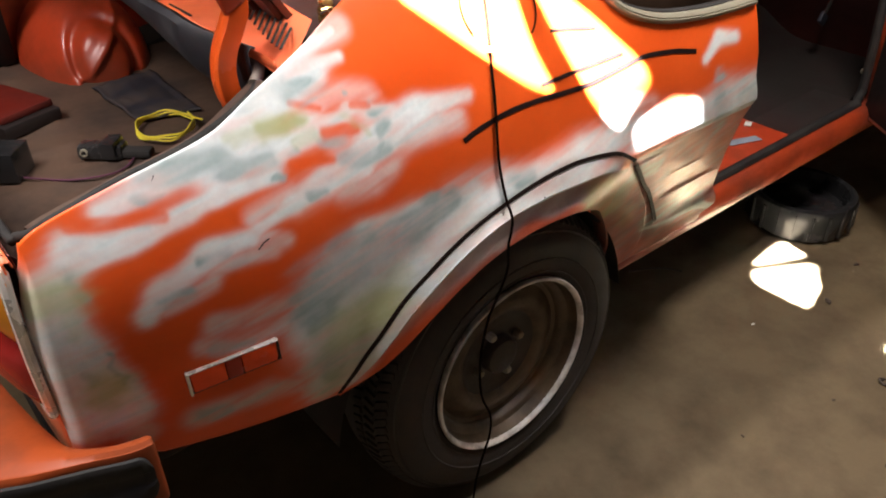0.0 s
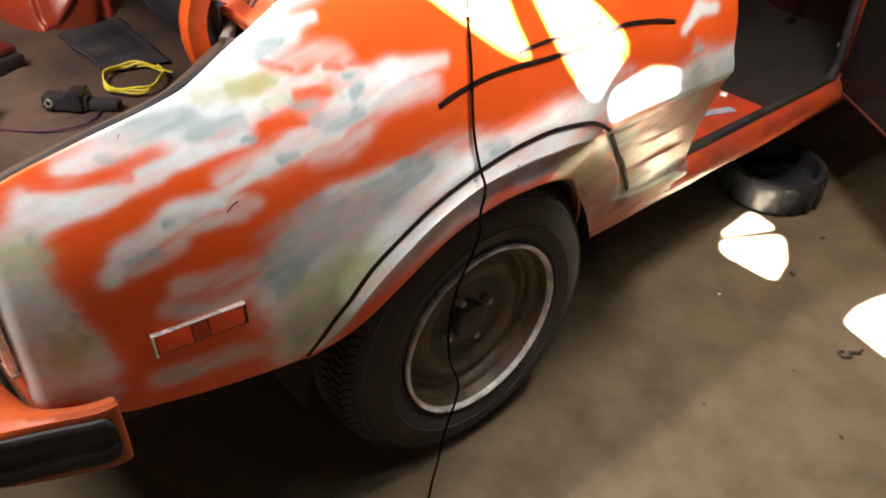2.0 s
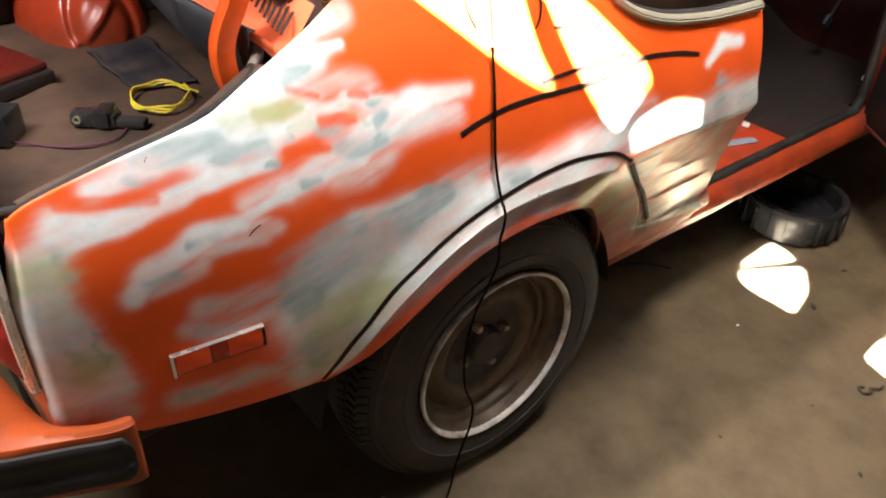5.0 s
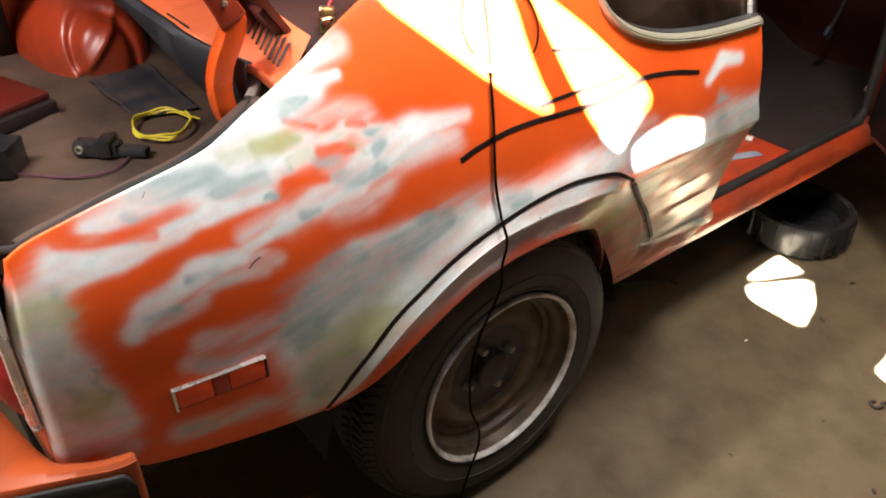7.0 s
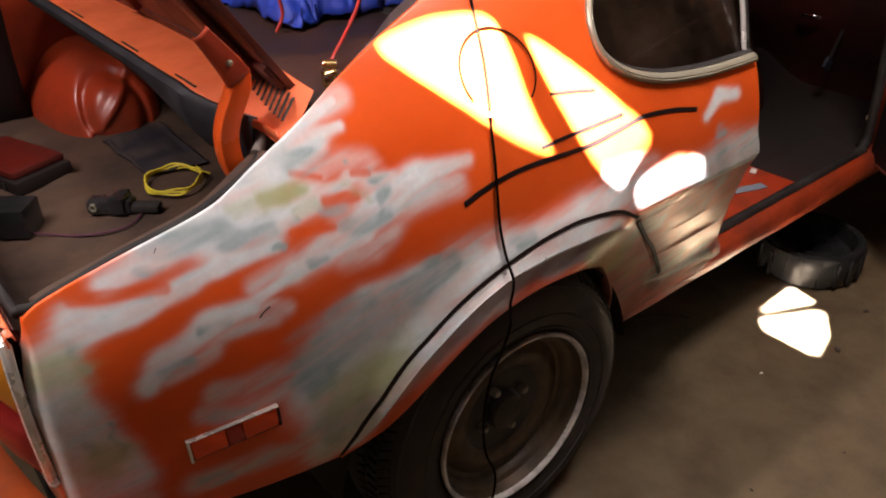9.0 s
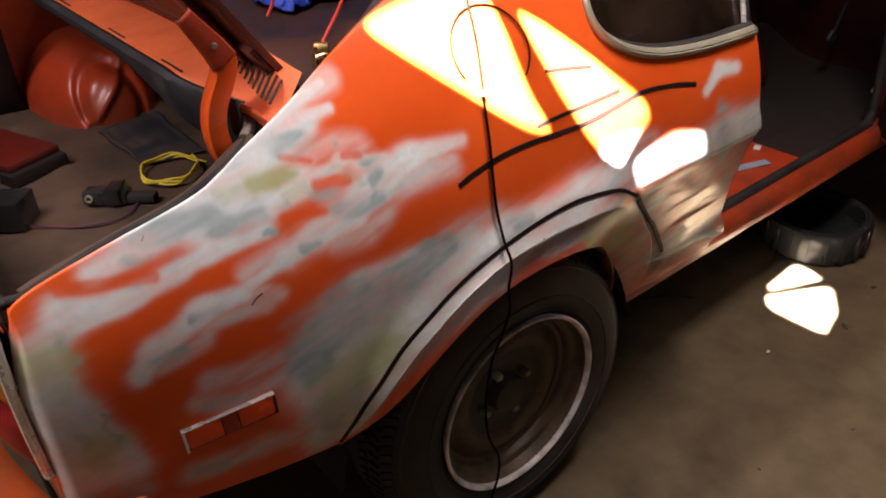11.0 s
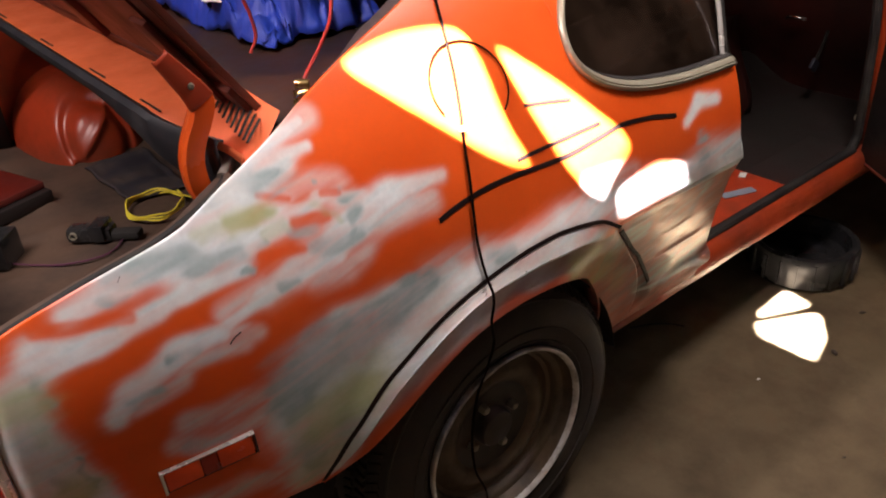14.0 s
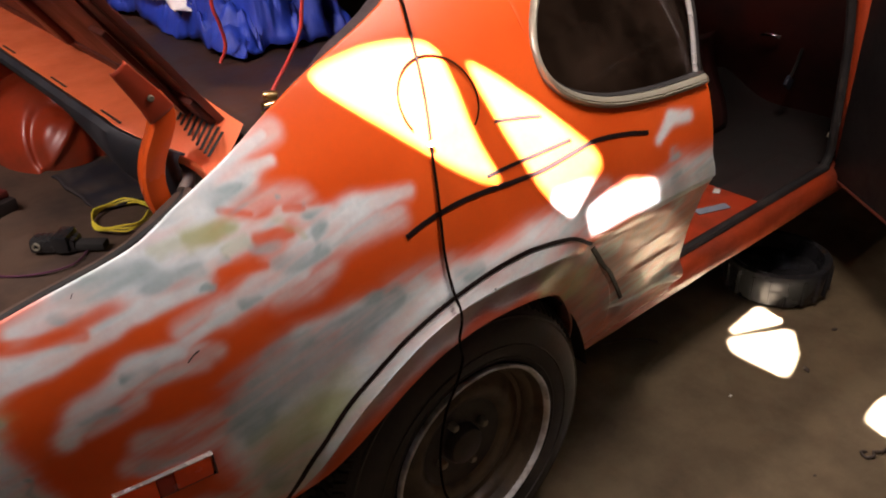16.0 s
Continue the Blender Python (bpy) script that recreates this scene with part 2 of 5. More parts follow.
def tube_mesh(bm, points, r, seg=8, closed=False):
    n = len(points)
    rings, side = [], None
    for i, p in enumerate(points):
        q0, q1 = (points[(i - 1) % n], points[(i + 1) % n]) if closed else (points[max(i - 1, 0)], points[min(i + 1, n - 1)])
        d = (q1 - q0).normalized()
        side = side or d.orthogonal()
        side = (side - d * side.dot(d)).normalized()
        up = d.cross(side)
        rings.append([bm.verts.new(p + r * (math.cos(a) * side + math.sin(a) * up)) for a in np.linspace(0, 2 * math.pi, seg, endpoint=False)])
    pairs = list(zip(rings, rings[1:])) + ([(rings[-1], rings[0])] if closed else [])
    for r0, r1 in pairs:
        for k in range(seg):
            bm.faces.new((r0[k], r0[(k + 1) % seg], r1[(k + 1) % seg], r1[k]))
    if not closed:
        bm.faces.new(rings[0][::-1])
        bm.faces.new(rings[-1])


def lathe(bm, profile, seg=64, m=None):
    """Profile of (radius, along) spun round the local y axis."""
    rows = []
    for a in np.linspace(0, 2 * math.pi, seg, endpoint=False):
        rows.append([bm.verts.new((r * math.cos(a), y, r * math.sin(a))) for r, y in profile])
    for r0, r1 in zip(rows, rows[1:] + rows[:1]):
        for i in range(len(profile) - 1):
            bm.faces.new((r0[i], r0[i + 1], r1[i + 1], r1[i]))
    if m is not None:
        bmesh.ops.transform(bm, matrix=m, verts=[v for row in rows for v in row])


def ss(a, b, x):
    t = min(1.0, max(0.0, (x - a) / (b - a)))
    return t * t * (3 - 2 * t)


def curve_fn(points):
    xs, zs = [p[0] for p in points], [p[1] for p in points]
    return lambda x: float(np.interp(x, xs, zs))


def eased(points, steps=5):
    """The same line, rounded through its points, as a function of its first value."""
    q = smooth_path([(a, 0, b) for a, b in points], steps)
    return curve_fn([(v.x, v.z) for v in q])


# ---- the shape of the car's side ----
def side_y(x, z):
    """How far in the skin of the side lies, at x along the car and z up."""
    h = max(0.0, z - 0.70)
    y = 0.015 + 1.2 * min(h, 0.42) ** 2 + max(0.0, z - 1.12)
    y += 0.35 * max(0.0, -0.35 - x) ** 2
    w = ss(0.08, 0.22, x)
    return y + (1 - w) * 1.5 * max(0.0, 0.62 - z) ** 2 + w * 0.37 * max(0.0, 0.68 - z)


RIDGE = [(-0.388, 0.486), (-0.372, 0.522), (-0.347, 0.570), (-0.298, 0.621), (-0.246, 0.653), (-0.194, 0.680), (-0.141, 0.699),
         (-0.086, 0.712), (-0.028, 0.721), (0.034, 0.724), (0.072, 0.721), (0.112, 0.713), (0.160, 0.698), (0.205, 0.681)]
bottom_z = curve_fn([(-0.80, 0.60), (-0.692, 0.572), (-0.638, 0.534), (-0.559, 0.518), (-0.479, 0.503)] + [(v.x, v.z) for v in smooth_path([(a, 0, b) for a, b in RIDGE], 4)] + [(0.25, 0.680), (0.60, 0.680)])
top_z = eased([(-0.75, 0.815), (-0.720, 0.842), (-0.690, 0.866), (-0.602, 0.891), (-0.50, 0.913), (-0.462, 0.927), (-0.427, 0.943), (-0.347, 0.975),
               (-0.284, 1.003), (-0.209, 1.032), (-0.06, 1.082), (0.05, 1.14), (0.17, 1.20)])
belt_z = eased([(0.150, 1.010), (0.156, 0.970), (0.170, 0.940), (0.199, 0.915), (0.240, 0.897), (0.300, 0.882), (0.392, 0.871), (0.480, 0.867), (0.560, 0.866)])


def bulge(x, z):
    """The swell of the wheel arch just above its crest."""
    if not -0.40 < x < 0.30:
        return 0.0
    edge = min(ss(-0.40, -0.33, x), 1 - ss(0.06, 0.24, x))
    return -0.013 * edge * math.exp(-((z - bottom_z(x)) / 0.035) ** 2)


def skin(x, z):
    return Vector((x, side_y(x, z) + bulge(x, z), z))


# ---- sprayed and sanded coats on the side: stroke from, stroke to, half width ----
PRIMER_SHOULDER = [(-0.623, 0.87, -0.545, 0.893, 0.0138), (-0.558, 0.891, -0.472, 0.918, 0.0203), (-0.506, 0.899, -0.4, 0.94, 0.0207), (-0.441, 0.927, -0.344, 0.948, 0.021),
    (-0.51, 0.888, -0.434, 0.881, 0.0173), (-0.389, 0.961, -0.304, 0.984, 0.0083), (-0.356, 0.955, -0.304, 0.957, 0.0068), (-0.425, 0.885, -0.373, 0.887, 0.0131),
    (-0.667, 0.824, -0.591, 0.835, 0.0093), (-0.591, 0.835, -0.505, 0.855, 0.0094), (-0.505, 0.855, -0.436, 0.858, 0.0091), (-0.381, 0.903, -0.323, 0.894, 0.0085)]
PRIMER_MIDDLE = [(-0.471, 0.808, -0.42, 0.823, 0.008), (-0.42, 0.823, -0.346, 0.837, 0.0161), (-0.372, 0.832, -0.315, 0.832, 0.0148), (-0.315, 0.854, -0.271, 0.859, 0.0226),
    (-0.288, 0.858, -0.219, 0.878, 0.0185), (-0.228, 0.877, -0.133, 0.874, 0.0123), (-0.319, 0.902, -0.26, 0.884, 0.0103)]
PRIMER_TAIL = [(-0.673, 0.834, -0.665, 0.844, 0.0165), (-0.665, 0.844, -0.609, 0.833, 0.0109), (-0.607, 0.839, -0.541, 0.846, 0.0091), (-0.692, 0.808, -0.699, 0.75, 0.0211),
    (-0.699, 0.75, -0.688, 0.682, 0.0198), (-0.686, 0.715, -0.684, 0.645, 0.023), (-0.666, 0.673, -0.653, 0.622, 0.0157), (-0.698, 0.633, -0.671, 0.621, 0.0283),
    (-0.707, 0.646, -0.704, 0.608, 0.0147)]
PRIMER_OVAL = [(-0.616, 0.744, -0.592, 0.772, 0.0135), (-0.599, 0.767, -0.531, 0.795, 0.0142), (-0.537, 0.797, -0.484, 0.798, 0.0131)]
PRIMER_ARCH = [(-0.259, 0.683, -0.092, 0.717, 0.0317), (-0.323, 0.622, -0.24, 0.683, 0.0315), (-0.09, 0.735, 0.075, 0.726, 0.026), (0.063, 0.736, 0.224, 0.726, 0.0285),
    (0.209, 0.726, 0.413, 0.697, 0.0322), (0.412, 0.703, 0.557, 0.688, 0.0304), (-0.38, 0.711, -0.256, 0.71, 0.0354), (-0.418, 0.678, -0.316, 0.676, 0.0409),
    (-0.412, 0.617, -0.34, 0.632, 0.0493), (-0.41, 0.537, -0.373, 0.581, 0.0397), (-0.338, 0.754, -0.231, 0.747, 0.0164), (-0.252, 0.735, -0.153, 0.744, 0.0253)]
VEIL = [(-0.273, 0.853, -0.163, 0.853, 0.0207), (-0.351, 0.824, -0.31, 0.816, 0.023), (-0.363, 0.926, -0.292, 0.907, 0.0196), (-0.192, 0.752, -0.099, 0.748, 0.0261),
    (-0.388, 0.905, -0.275, 0.889, 0.0159), (-0.337, 0.861, -0.282, 0.827, 0.0202), (-0.471, 0.819, -0.417, 0.832, 0.0143), (-0.291, 0.987, -0.398, 0.957, 0.0143),
    (0.131, 0.772, 0.24, 0.765, 0.0172)]
VEIL_LOW = [(-0.483, 0.801, -0.442, 0.784, 0.0119), (-0.597, 0.749, -0.539, 0.762, 0.0126), (-0.534, 0.782, -0.462, 0.776, 0.0116), (-0.549, 0.707, -0.482, 0.696, 0.0148),
    (-0.482, 0.696, -0.414, 0.689, 0.0209), (-0.569, 0.681, -0.507, 0.665, 0.0127), (-0.507, 0.667, -0.448, 0.667, 0.0164), (-0.592, 0.577, -0.502, 0.571, 0.0185),
    (-0.502, 0.571, -0.447, 0.555, 0.0177), (-0.697, 0.614, -0.653, 0.583, 0.0183)]
GAPS = [(-0.359, 0.884, -0.317, 0.879, 0.0069), (-0.388, 0.927, -0.354, 0.912, 0.0043), (-0.658, 0.864, -0.568, 0.85, 0.008), (-0.311, 0.903, -0.288, 0.898, 0.0044), (-0.412, 0.864, -0.356, 0.854, 0.0057)]
TEAL = [(-0.389, 0.947, -0.352, 0.944, 0.0051), (-0.378, 0.922, -0.357, 0.926, 0.0035), (-0.275, 0.887, -0.283, 0.853, 0.0071), (-0.288, 0.895, -0.275, 0.889, 0.0033),
    (-0.368, 0.876, -0.337, 0.869, 0.005), (-0.417, 0.875, -0.401, 0.874, 0.0043), (-0.435, 0.858, -0.423, 0.856, 0.0031), (-0.397, 0.821, -0.377, 0.817, 0.0053),
    (-0.583, 0.872, -0.563, 0.87, 0.0046), (-0.315, 0.919, -0.311, 0.918, 0.0025), (-0.228, 0.765, -0.19, 0.759, 0.0098), (-0.344, 0.744, -0.223, 0.739, 0.011),
    (0.431, 0.768, 0.435, 0.758, 0.0095), (-0.419, 0.723, -0.402, 0.723, 0.0084), (-0.668, 0.714, -0.656, 0.671, 0.0035), (-0.6, 0.759, -0.563, 0.763, 0.0062),
    (-0.544, 0.788, -0.513, 0.787, 0.004)]
GREY = [(-0.333, 0.85, -0.277, 0.844, 0.0107), (-0.545, 0.893, -0.49, 0.891, 0.0101), (-0.568, 0.894, -0.521, 0.891, 0.0078), (-0.496, 0.876, -0.436, 0.876, 0.0094),
    (-0.376, 0.735, -0.255, 0.719, 0.0217), (-0.427, 0.718, -0.346, 0.711, 0.0219), (-0.432, 0.686, -0.38, 0.711, 0.0224), (-0.414, 0.656, -0.401, 0.529, 0.0164),
    (-0.252, 0.739, -0.192, 0.752, 0.0148), (-0.079, 0.738, -0.046, 0.731, 0.0108), (0.435, 0.728, 0.466, 0.659, 0.017), (-0.388, 0.936, -0.349, 0.937, 0.0114),
    (-0.679, 0.817, -0.668, 0.782, 0.0066), (-0.696, 0.694, -0.687, 0.68, 0.0066), (-0.554, 0.674, -0.507, 0.662, 0.0077), (-0.585, 0.576, -0.55, 0.57, 0.0097),
    (-0.665, 0.572, -0.656, 0.567, 0.0069), (0.415, 0.431, 0.568, 0.417, 0.0363), (0.253, 0.628, 0.3, 0.616, 0.0213)]
PUTTY = [(-0.429, 0.908, -0.387, 0.906, 0.0099), (-0.387, 0.612, -0.322, 0.631, 0.0322), (0.127, 0.647, 0.196, 0.559, 0.0212), (-0.712, 0.794, -0.686, 0.794, 0.0204),
    (-0.685, 0.656, -0.675, 0.668, 0.0219), (0.102, 0.636, 0.228, 0.585, 0.0237), (0.22, 0.586, 0.313, 0.48, 0.0192)]
PUTTY_THIN = [(-0.473, 0.907, -0.436, 0.907, 0.0079), (-0.398, 0.881, -0.374, 0.886, 0.0073), (-0.324, 0.892, -0.305, 0.874, 0.0062), (-0.401, 0.529, -0.365, 0.564, 0.0268),
    (-0.299, 0.667, -0.339, 0.641, 0.0262), (-0.692, 0.775, -0.686, 0.756, 0.0133)]
PRIMER_FRONT = [(0.390, 0.800, 0.425, 0.826, 0.0105), (0.479, 0.819, 0.430, 0.829, 0.0115), (0.466, 0.715, 0.570, 0.705, 0.036), (-0.728, 0.80, -0.724, 0.62, 0.024),
    (-0.30, 0.60, -0.10, 0.68, 0.026), (-0.10, 0.665, 0.14, 0.675, 0.026), (-0.38, 0.52, -0.30, 0.61, 0.014), (-0.24, 0.64, 0.05, 0.70, 0.020)]
PRIMER_DENT = [(0.20, 0.60, 0.66, 0.36, 0.12), (0.16, 0.50, 0.30, 0.36, 0.05), (0.30, 0.45, 0.46, 0.40, 0.05)]
# sunlight on the panel's lower tip and fold, painted as white strokes
SUNLIT_TIP = [(0.585, 0.400, 0.640, 0.372, 0.010), (0.40, 0.405, 0.60, 0.392, 0.006)]


def strokes(x, z, rows, taper=0.0, size=1.0):
    """Soft coverage of the strokes at the points: fullest along their middles, running together where they meet."""
    bare = np.ones_like(x)
    for x0, z0, x1, z1, r in rows:
        dx, dz = x1 - x0, z1 - z0
        k = np.clip(((x - x0) * dx + (z - z0) * dz) / max(1e-9, dx * dx + dz * dz), 0, 1)
        d = np.hypot(x - x0 - k * dx, z - z0 - k * dz) / (size * r * (1 - taper * k * k))
        bare *= 1 - np.exp(-0.7 * d * d)
    return 1 - bare


FLARE = [(-0.40, 0.46), (-0.352, 0.512), (-0.327, 0.560), (-0.298, 0.603), (-0.246, 0.635), (-0.194, 0.663), (-0.141, 0.683), (-0.086, 0.696), (-0.03, 0.693), (0.053, 0.690), (0.118, 0.686), (0.20, 0.670), (0.30, 0.66)]


def flare_at(x):
    """Height of the ridge below which the flare turns under."""
    return np.interp(x, [a for a, b in FLARE], [b for a, b in FLARE])


def step(a, b, v):
    t = np.clip((v - a) / (b - a), 0, 1)
    return t * t * (3 - 2 * t)


def coats(x, z):
    """Weights of primer, blue-grey and putty; the strokes wander, streak along the car and thin out at their ends."""
    pts = list(zip(x.tolist(), z.tolist()))
    wander = np.array([tuple(noise.noise_vector(Vector((a * 14, 0, b * 26))) * 0.007 + noise.noise_vector(Vector((a * 40, 3, b * 80))) * 0.0009) for a, b in pts])
    xs, zs = x + wander[:, 0] * 0.6, z + wander[:, 2] * 0.3
    streak = np.array([noise.noise(Vector(((a + 0.2 * b) * 9, 5, (b - 0.2 * a) * 75))) + 0.6 * noise.noise(Vector(((a + 0.2 * b) * 22, 9, (b - 0.2 * a) * 170))) for a, b in pts])
    cloudy = np.array([noise.noise(Vector((a * 11, 7, b * 16))) for a, b in pts])
    spotty = np.array([noise.noise(Vector((a * 40, 2, b * 40))) for a, b in pts])
    v = np.zeros_like(x)
    for rows, taper, size in ((PRIMER_SHOULDER, 0.15, 1.0), (PRIMER_TAIL, 0.0, 1.0), (PRIMER_MIDDLE, 0.2, 1.0), (PRIMER_OVAL, 0.1, 1.0), (PRIMER_ARCH, 0.0, 0.92), (PRIMER_FRONT, 0.0, 0.95)):
        v = 1 - (1 - v) * (1 - strokes(xs, zs, rows, taper, size))
    v = v + (0.13 * streak + 0.28 * cloudy) * 4 * v * (1 - v) * 0.6
    p = step(0.10, 1.0, v) * np.clip(0.90 + 0.20 * streak + 0.22 * cloudy + 0.10 * spotty, 0, 1)
    mist = np.maximum(strokes(xs, zs, VEIL, 0.1) * 0.62, strokes(xs, zs, VEIL_LOW, 0.1) * 0.58)
    mist = step(0.06, 0.62, mist) * np.clip(0.52 + 0.28 * streak + 0.25 * cloudy, 0.1, 1)
    p = np.maximum(np.maximum(p, mist), 0.20 * step(0.04, 0.5, v) * (1 + 0.4 * streak))
    p = np.clip(p * (1 - 0.72 * step(0.2, 0.85, strokes(xs, zs, GAPS, 0.1))), 0, 1)
    low = ((x > 0.2) & (z < 0.67)).astype(float)
    dent = strokes(xs, zs, PRIMER_DENT) * low
    dent = np.where(low > 0, np.maximum(dent, 0.75), dent)
    p = np.where(low > 0, dent * np.clip(0.09 + 0.30 * cloudy + 0.12 * streak, 0.02, 1), p)
    # painted-in brightness of the lower tip and fold
    p = np.maximum(p, 0.9 * low * step(0.2, 0.9, strokes(x, z, SUNLIT_TIP)))
    flare = (1 - low) * step(0.004, 0.014, flare_at(x) - z)
    bare = dent * np.clip(0.78 + 0.35 * spotty - 0.3 * cloudy, 0.25, 0.97) + flare * step(-0.34, 0.10, x) * np.clip(0.85 + 0.4 * cloudy, 0.3, 1)
    under = (1 - low) * step(0.040, 0.056, flare_at(x) - z + 0.035 * cloudy) * step(-0.22, -0.13, x)
    bare = bare * (1 - 0.85 * under)
    p = p * (1 - 0.8 * under) * (1 - flare * np.clip(0.26 + 0.5 * step(-0.1, 0.15, x) + 0.5 * cloudy + 0.3 * streak, 0.1, 0.95))
    xb, zb = x + wander[:, 0] * 1.4 + 0.004 * spotty, z + wander[:, 2] * 0.8 + 0.0022 * streak
    ragged = np.array([tuple(noise.noise_vector(Vector((a * 48, 6, b * 75)))) for a, b in pts])
    xb, zb = xb + 0.0075 * ragged[:, 0], zb + 0.0042 * ragged[:, 2]
    fleck = 0.22 * spotty + 0.18 * streak
    teal = strokes(xb, zb, TEAL, 0.15, 1.4)
    teal = step(0.10, 1.15, teal + 2.4 * fleck * teal) * np.clip(0.66 + 0.5 * streak + 0.3 * spotty, 0, 0.88)
    grey = strokes(xb, zb, GREY, 0.15, 1.25)
    grey = step(0.08, 1.1, grey + 1.6 * fleck * grey) * np.clip(0.60 + 0.35 * streak + 0.30 * cloudy, 0.06, 0.85)
    b = np.maximum(np.maximum(teal, grey), 0.40 * p * np.clip(1.2 * streak + 0.4 * spotty - 0.12, 0, 1))
    u = np.maximum(step(0.06, 1.0, strokes(xb, zb, PUTTY, 0.0, 1.15) * (1 + 0.8 * fleck)) * 0.92, step(0.1, 1.0, strokes(xb, zb, PUTTY_THIN) * (1 + 1.2 * fleck)) * 0.42)
    u = u * np.clip(0.80 + 0.3 * cloudy + 0.2 * streak, 0, 0.92) * (1 - 0.65 * step(0.20, 0.26, x) * (z < 0.68))
    return np.stack([p, b, u, np.clip(bare, 0, 1)], axis=1)


def paint(ob):
    me = ob.data
    a = me.attributes.new("coat", "FLOAT_COLOR", "POINT")
    flat = np.empty(len(me.vertices) * 3, dtype=np.float32)
    me.vertices.foreach_get("co", flat)
    xyz = flat.reshape(-1, 3).astype(float)
    a.data.foreach_set("color", coats(xyz[:, 0], xyz[:, 2]).astype(np.float32).ravel())


def thicken(ob, t=0.0016):
    s = ob.modifiers.new("thickness", "SOLIDIFY")
    s.thickness, s.offset = t, 0.0
    return ob


car = tagged(new("car"), "orange old coupe under restoration, patched with primer, boot and door open", "car")

# quarter panel above the crest of the arch and the crease
bm = bmesh.new()
NZ = 210


def column(x, zb, zt, roll_r, add=(0.0, 0.0)):
    """One upright line of the side, from its foot to its rolled top edge; add turns it in towards the tail."""
    pts = []
    for k in range(NZ + 1):
        t = k / NZ
        z = zb + (zt - zb) * (t ** 0.9)
        p = skin(x, z)
        pts.append(p + Vector((add[0] * (1 - 0.75 * ss(0.76, 0.85, z)), add[1], 0)))
    if roll_r:
        p = pts[-1].copy()
        psi = math.atan2(pts[-1].z - pts[-3].z, pts[-1].y - pts[-3].y)
        for k in range(6):
            psi -= radians(24)
            p = p + Vector((0, math.cos(psi), math.sin(psi))) * roll_r * radians(24)
            pts.append(p.copy())
        for k in range(2):
            p = p + Vector((0, 0.003, -0.012))
            pts.append(p.copy())
    return pts


rows = []
for k in range(9):
    a = radians(90 - 10 * k)
    rows.append(column(-0.706, bottom_z(-0.706), top_z(-0.706) - 0.035 * math.sin(a) ** 2, 0.005, (-0.022 * math.sin(a), 0.022 * (1 - math.cos(a)))))
for x in np.linspace(-0.706, 0.1625, 380):
    rows.append(column(float(x), bottom_z(x), top_z(x), 0.0025))
sheet(bm, rows)
edge_col = [p.z for p in rows[-1][:NZ + 1]]
KB = next(k for k, z in enumerate(edge_col) if z > 0.955)
part_way = [(z - edge_col[0]) / (edge_col[KB] - edge_col[0]) for z in edge_col[:KB + 1]]
rows = []
for x in np.concatenate([np.linspace(0.1625, 0.24, 26), np.linspace(0.248, 0.5440, 38)]):
    x = float(x)
    zt = belt_z(x) if x > 0.164 else edge_col[KB]
    rows.append([skin(x, bottom_z(x) + (zt - bottom_z(x)) * f) for f in part_way])
# the shut line leans: its foot at the crease runs a little forward
for k in range(1, 5):
    f = k / 4
    rows.append([skin(0.544 + f * (0.018 * (1 - ss(0.68, 0.74, z)) + 0.004), z) for z in [0.68 + (0.866 - 0.68) * w for w in part_way]])
sheet(bm, rows)
# behind the side window, up to the roof
window_back = curve_fn([(0.90, 0.163), (0.96, 0.163), (1.00, 0.172), (1.04, 0.204), (1.08, 0.26), (1.12, 0.34), (1.20, 0.50)])
sheet(bm, [[skin(0.1625 + (window_back(z) - 0.1625) * k / 12, z) for k in range(13)] for z in edge_col[KB:]])
bmesh.ops.remove_doubles(bm, verts=bm.verts, dist=1e-4)
# flare between crest and lip of the arch
LIP = [(-0.389, 0.485, 0.040), (-0.342, 0.501, 0.034), (-0.293, 0.523, 0.030), (-0.241, 0.555, 0.026), (-0.188, 0.585, 0.024), (-0.134, 0.609, 0.022), (-0.075, 0.621, 0.022),
       (-0.014, 0.624, 0.022), (0.053, 0.617, 0.024), (0.114, 0.606, 0.024), (0.160, 0.580, 0.042), (0.202, 0.538, 0.064), (0.250, 0.475, 0.090), (0.282, 0.414, 0.112), (0.300, 0.353, 0.135), (0.306, 0.304, 0.153)]
lip = smooth_path([(x, y, z) for x, z, y in LIP], 10)
crest = smooth_path([tuple(skin(x, z)) for x, z in RIDGE] + [tuple(skin(0.24, 0.640)), tuple(skin(0.29, 0.572)), tuple(skin(0.35, 0.503)), tuple(skin(0.40, 0.420)), tuple(skin(0.42, 0.36)), tuple(skin(0.42, 0.306))], 10)


def resample(path, n):
    d = [0.0]
    for a, b in zip(path, path[1:]):
        d.append(d[-1] + (b - a).length)
    return [Vector([float(np.interp(d[-1] * k / n, d, [p[i] for p in path])) for i in range(3)]) for k in range(n + 1)]


lip, crest = resample(lip, 150), resample(crest, 150)
fold = curve_fn([(-0.40, 0.27), (-0.15, 0.25), (-0.09, 0.25), (-0.03, 0.33), (0.053, 0.36), (0.118, 0.29), (0.20, 0.25)])
rows = []
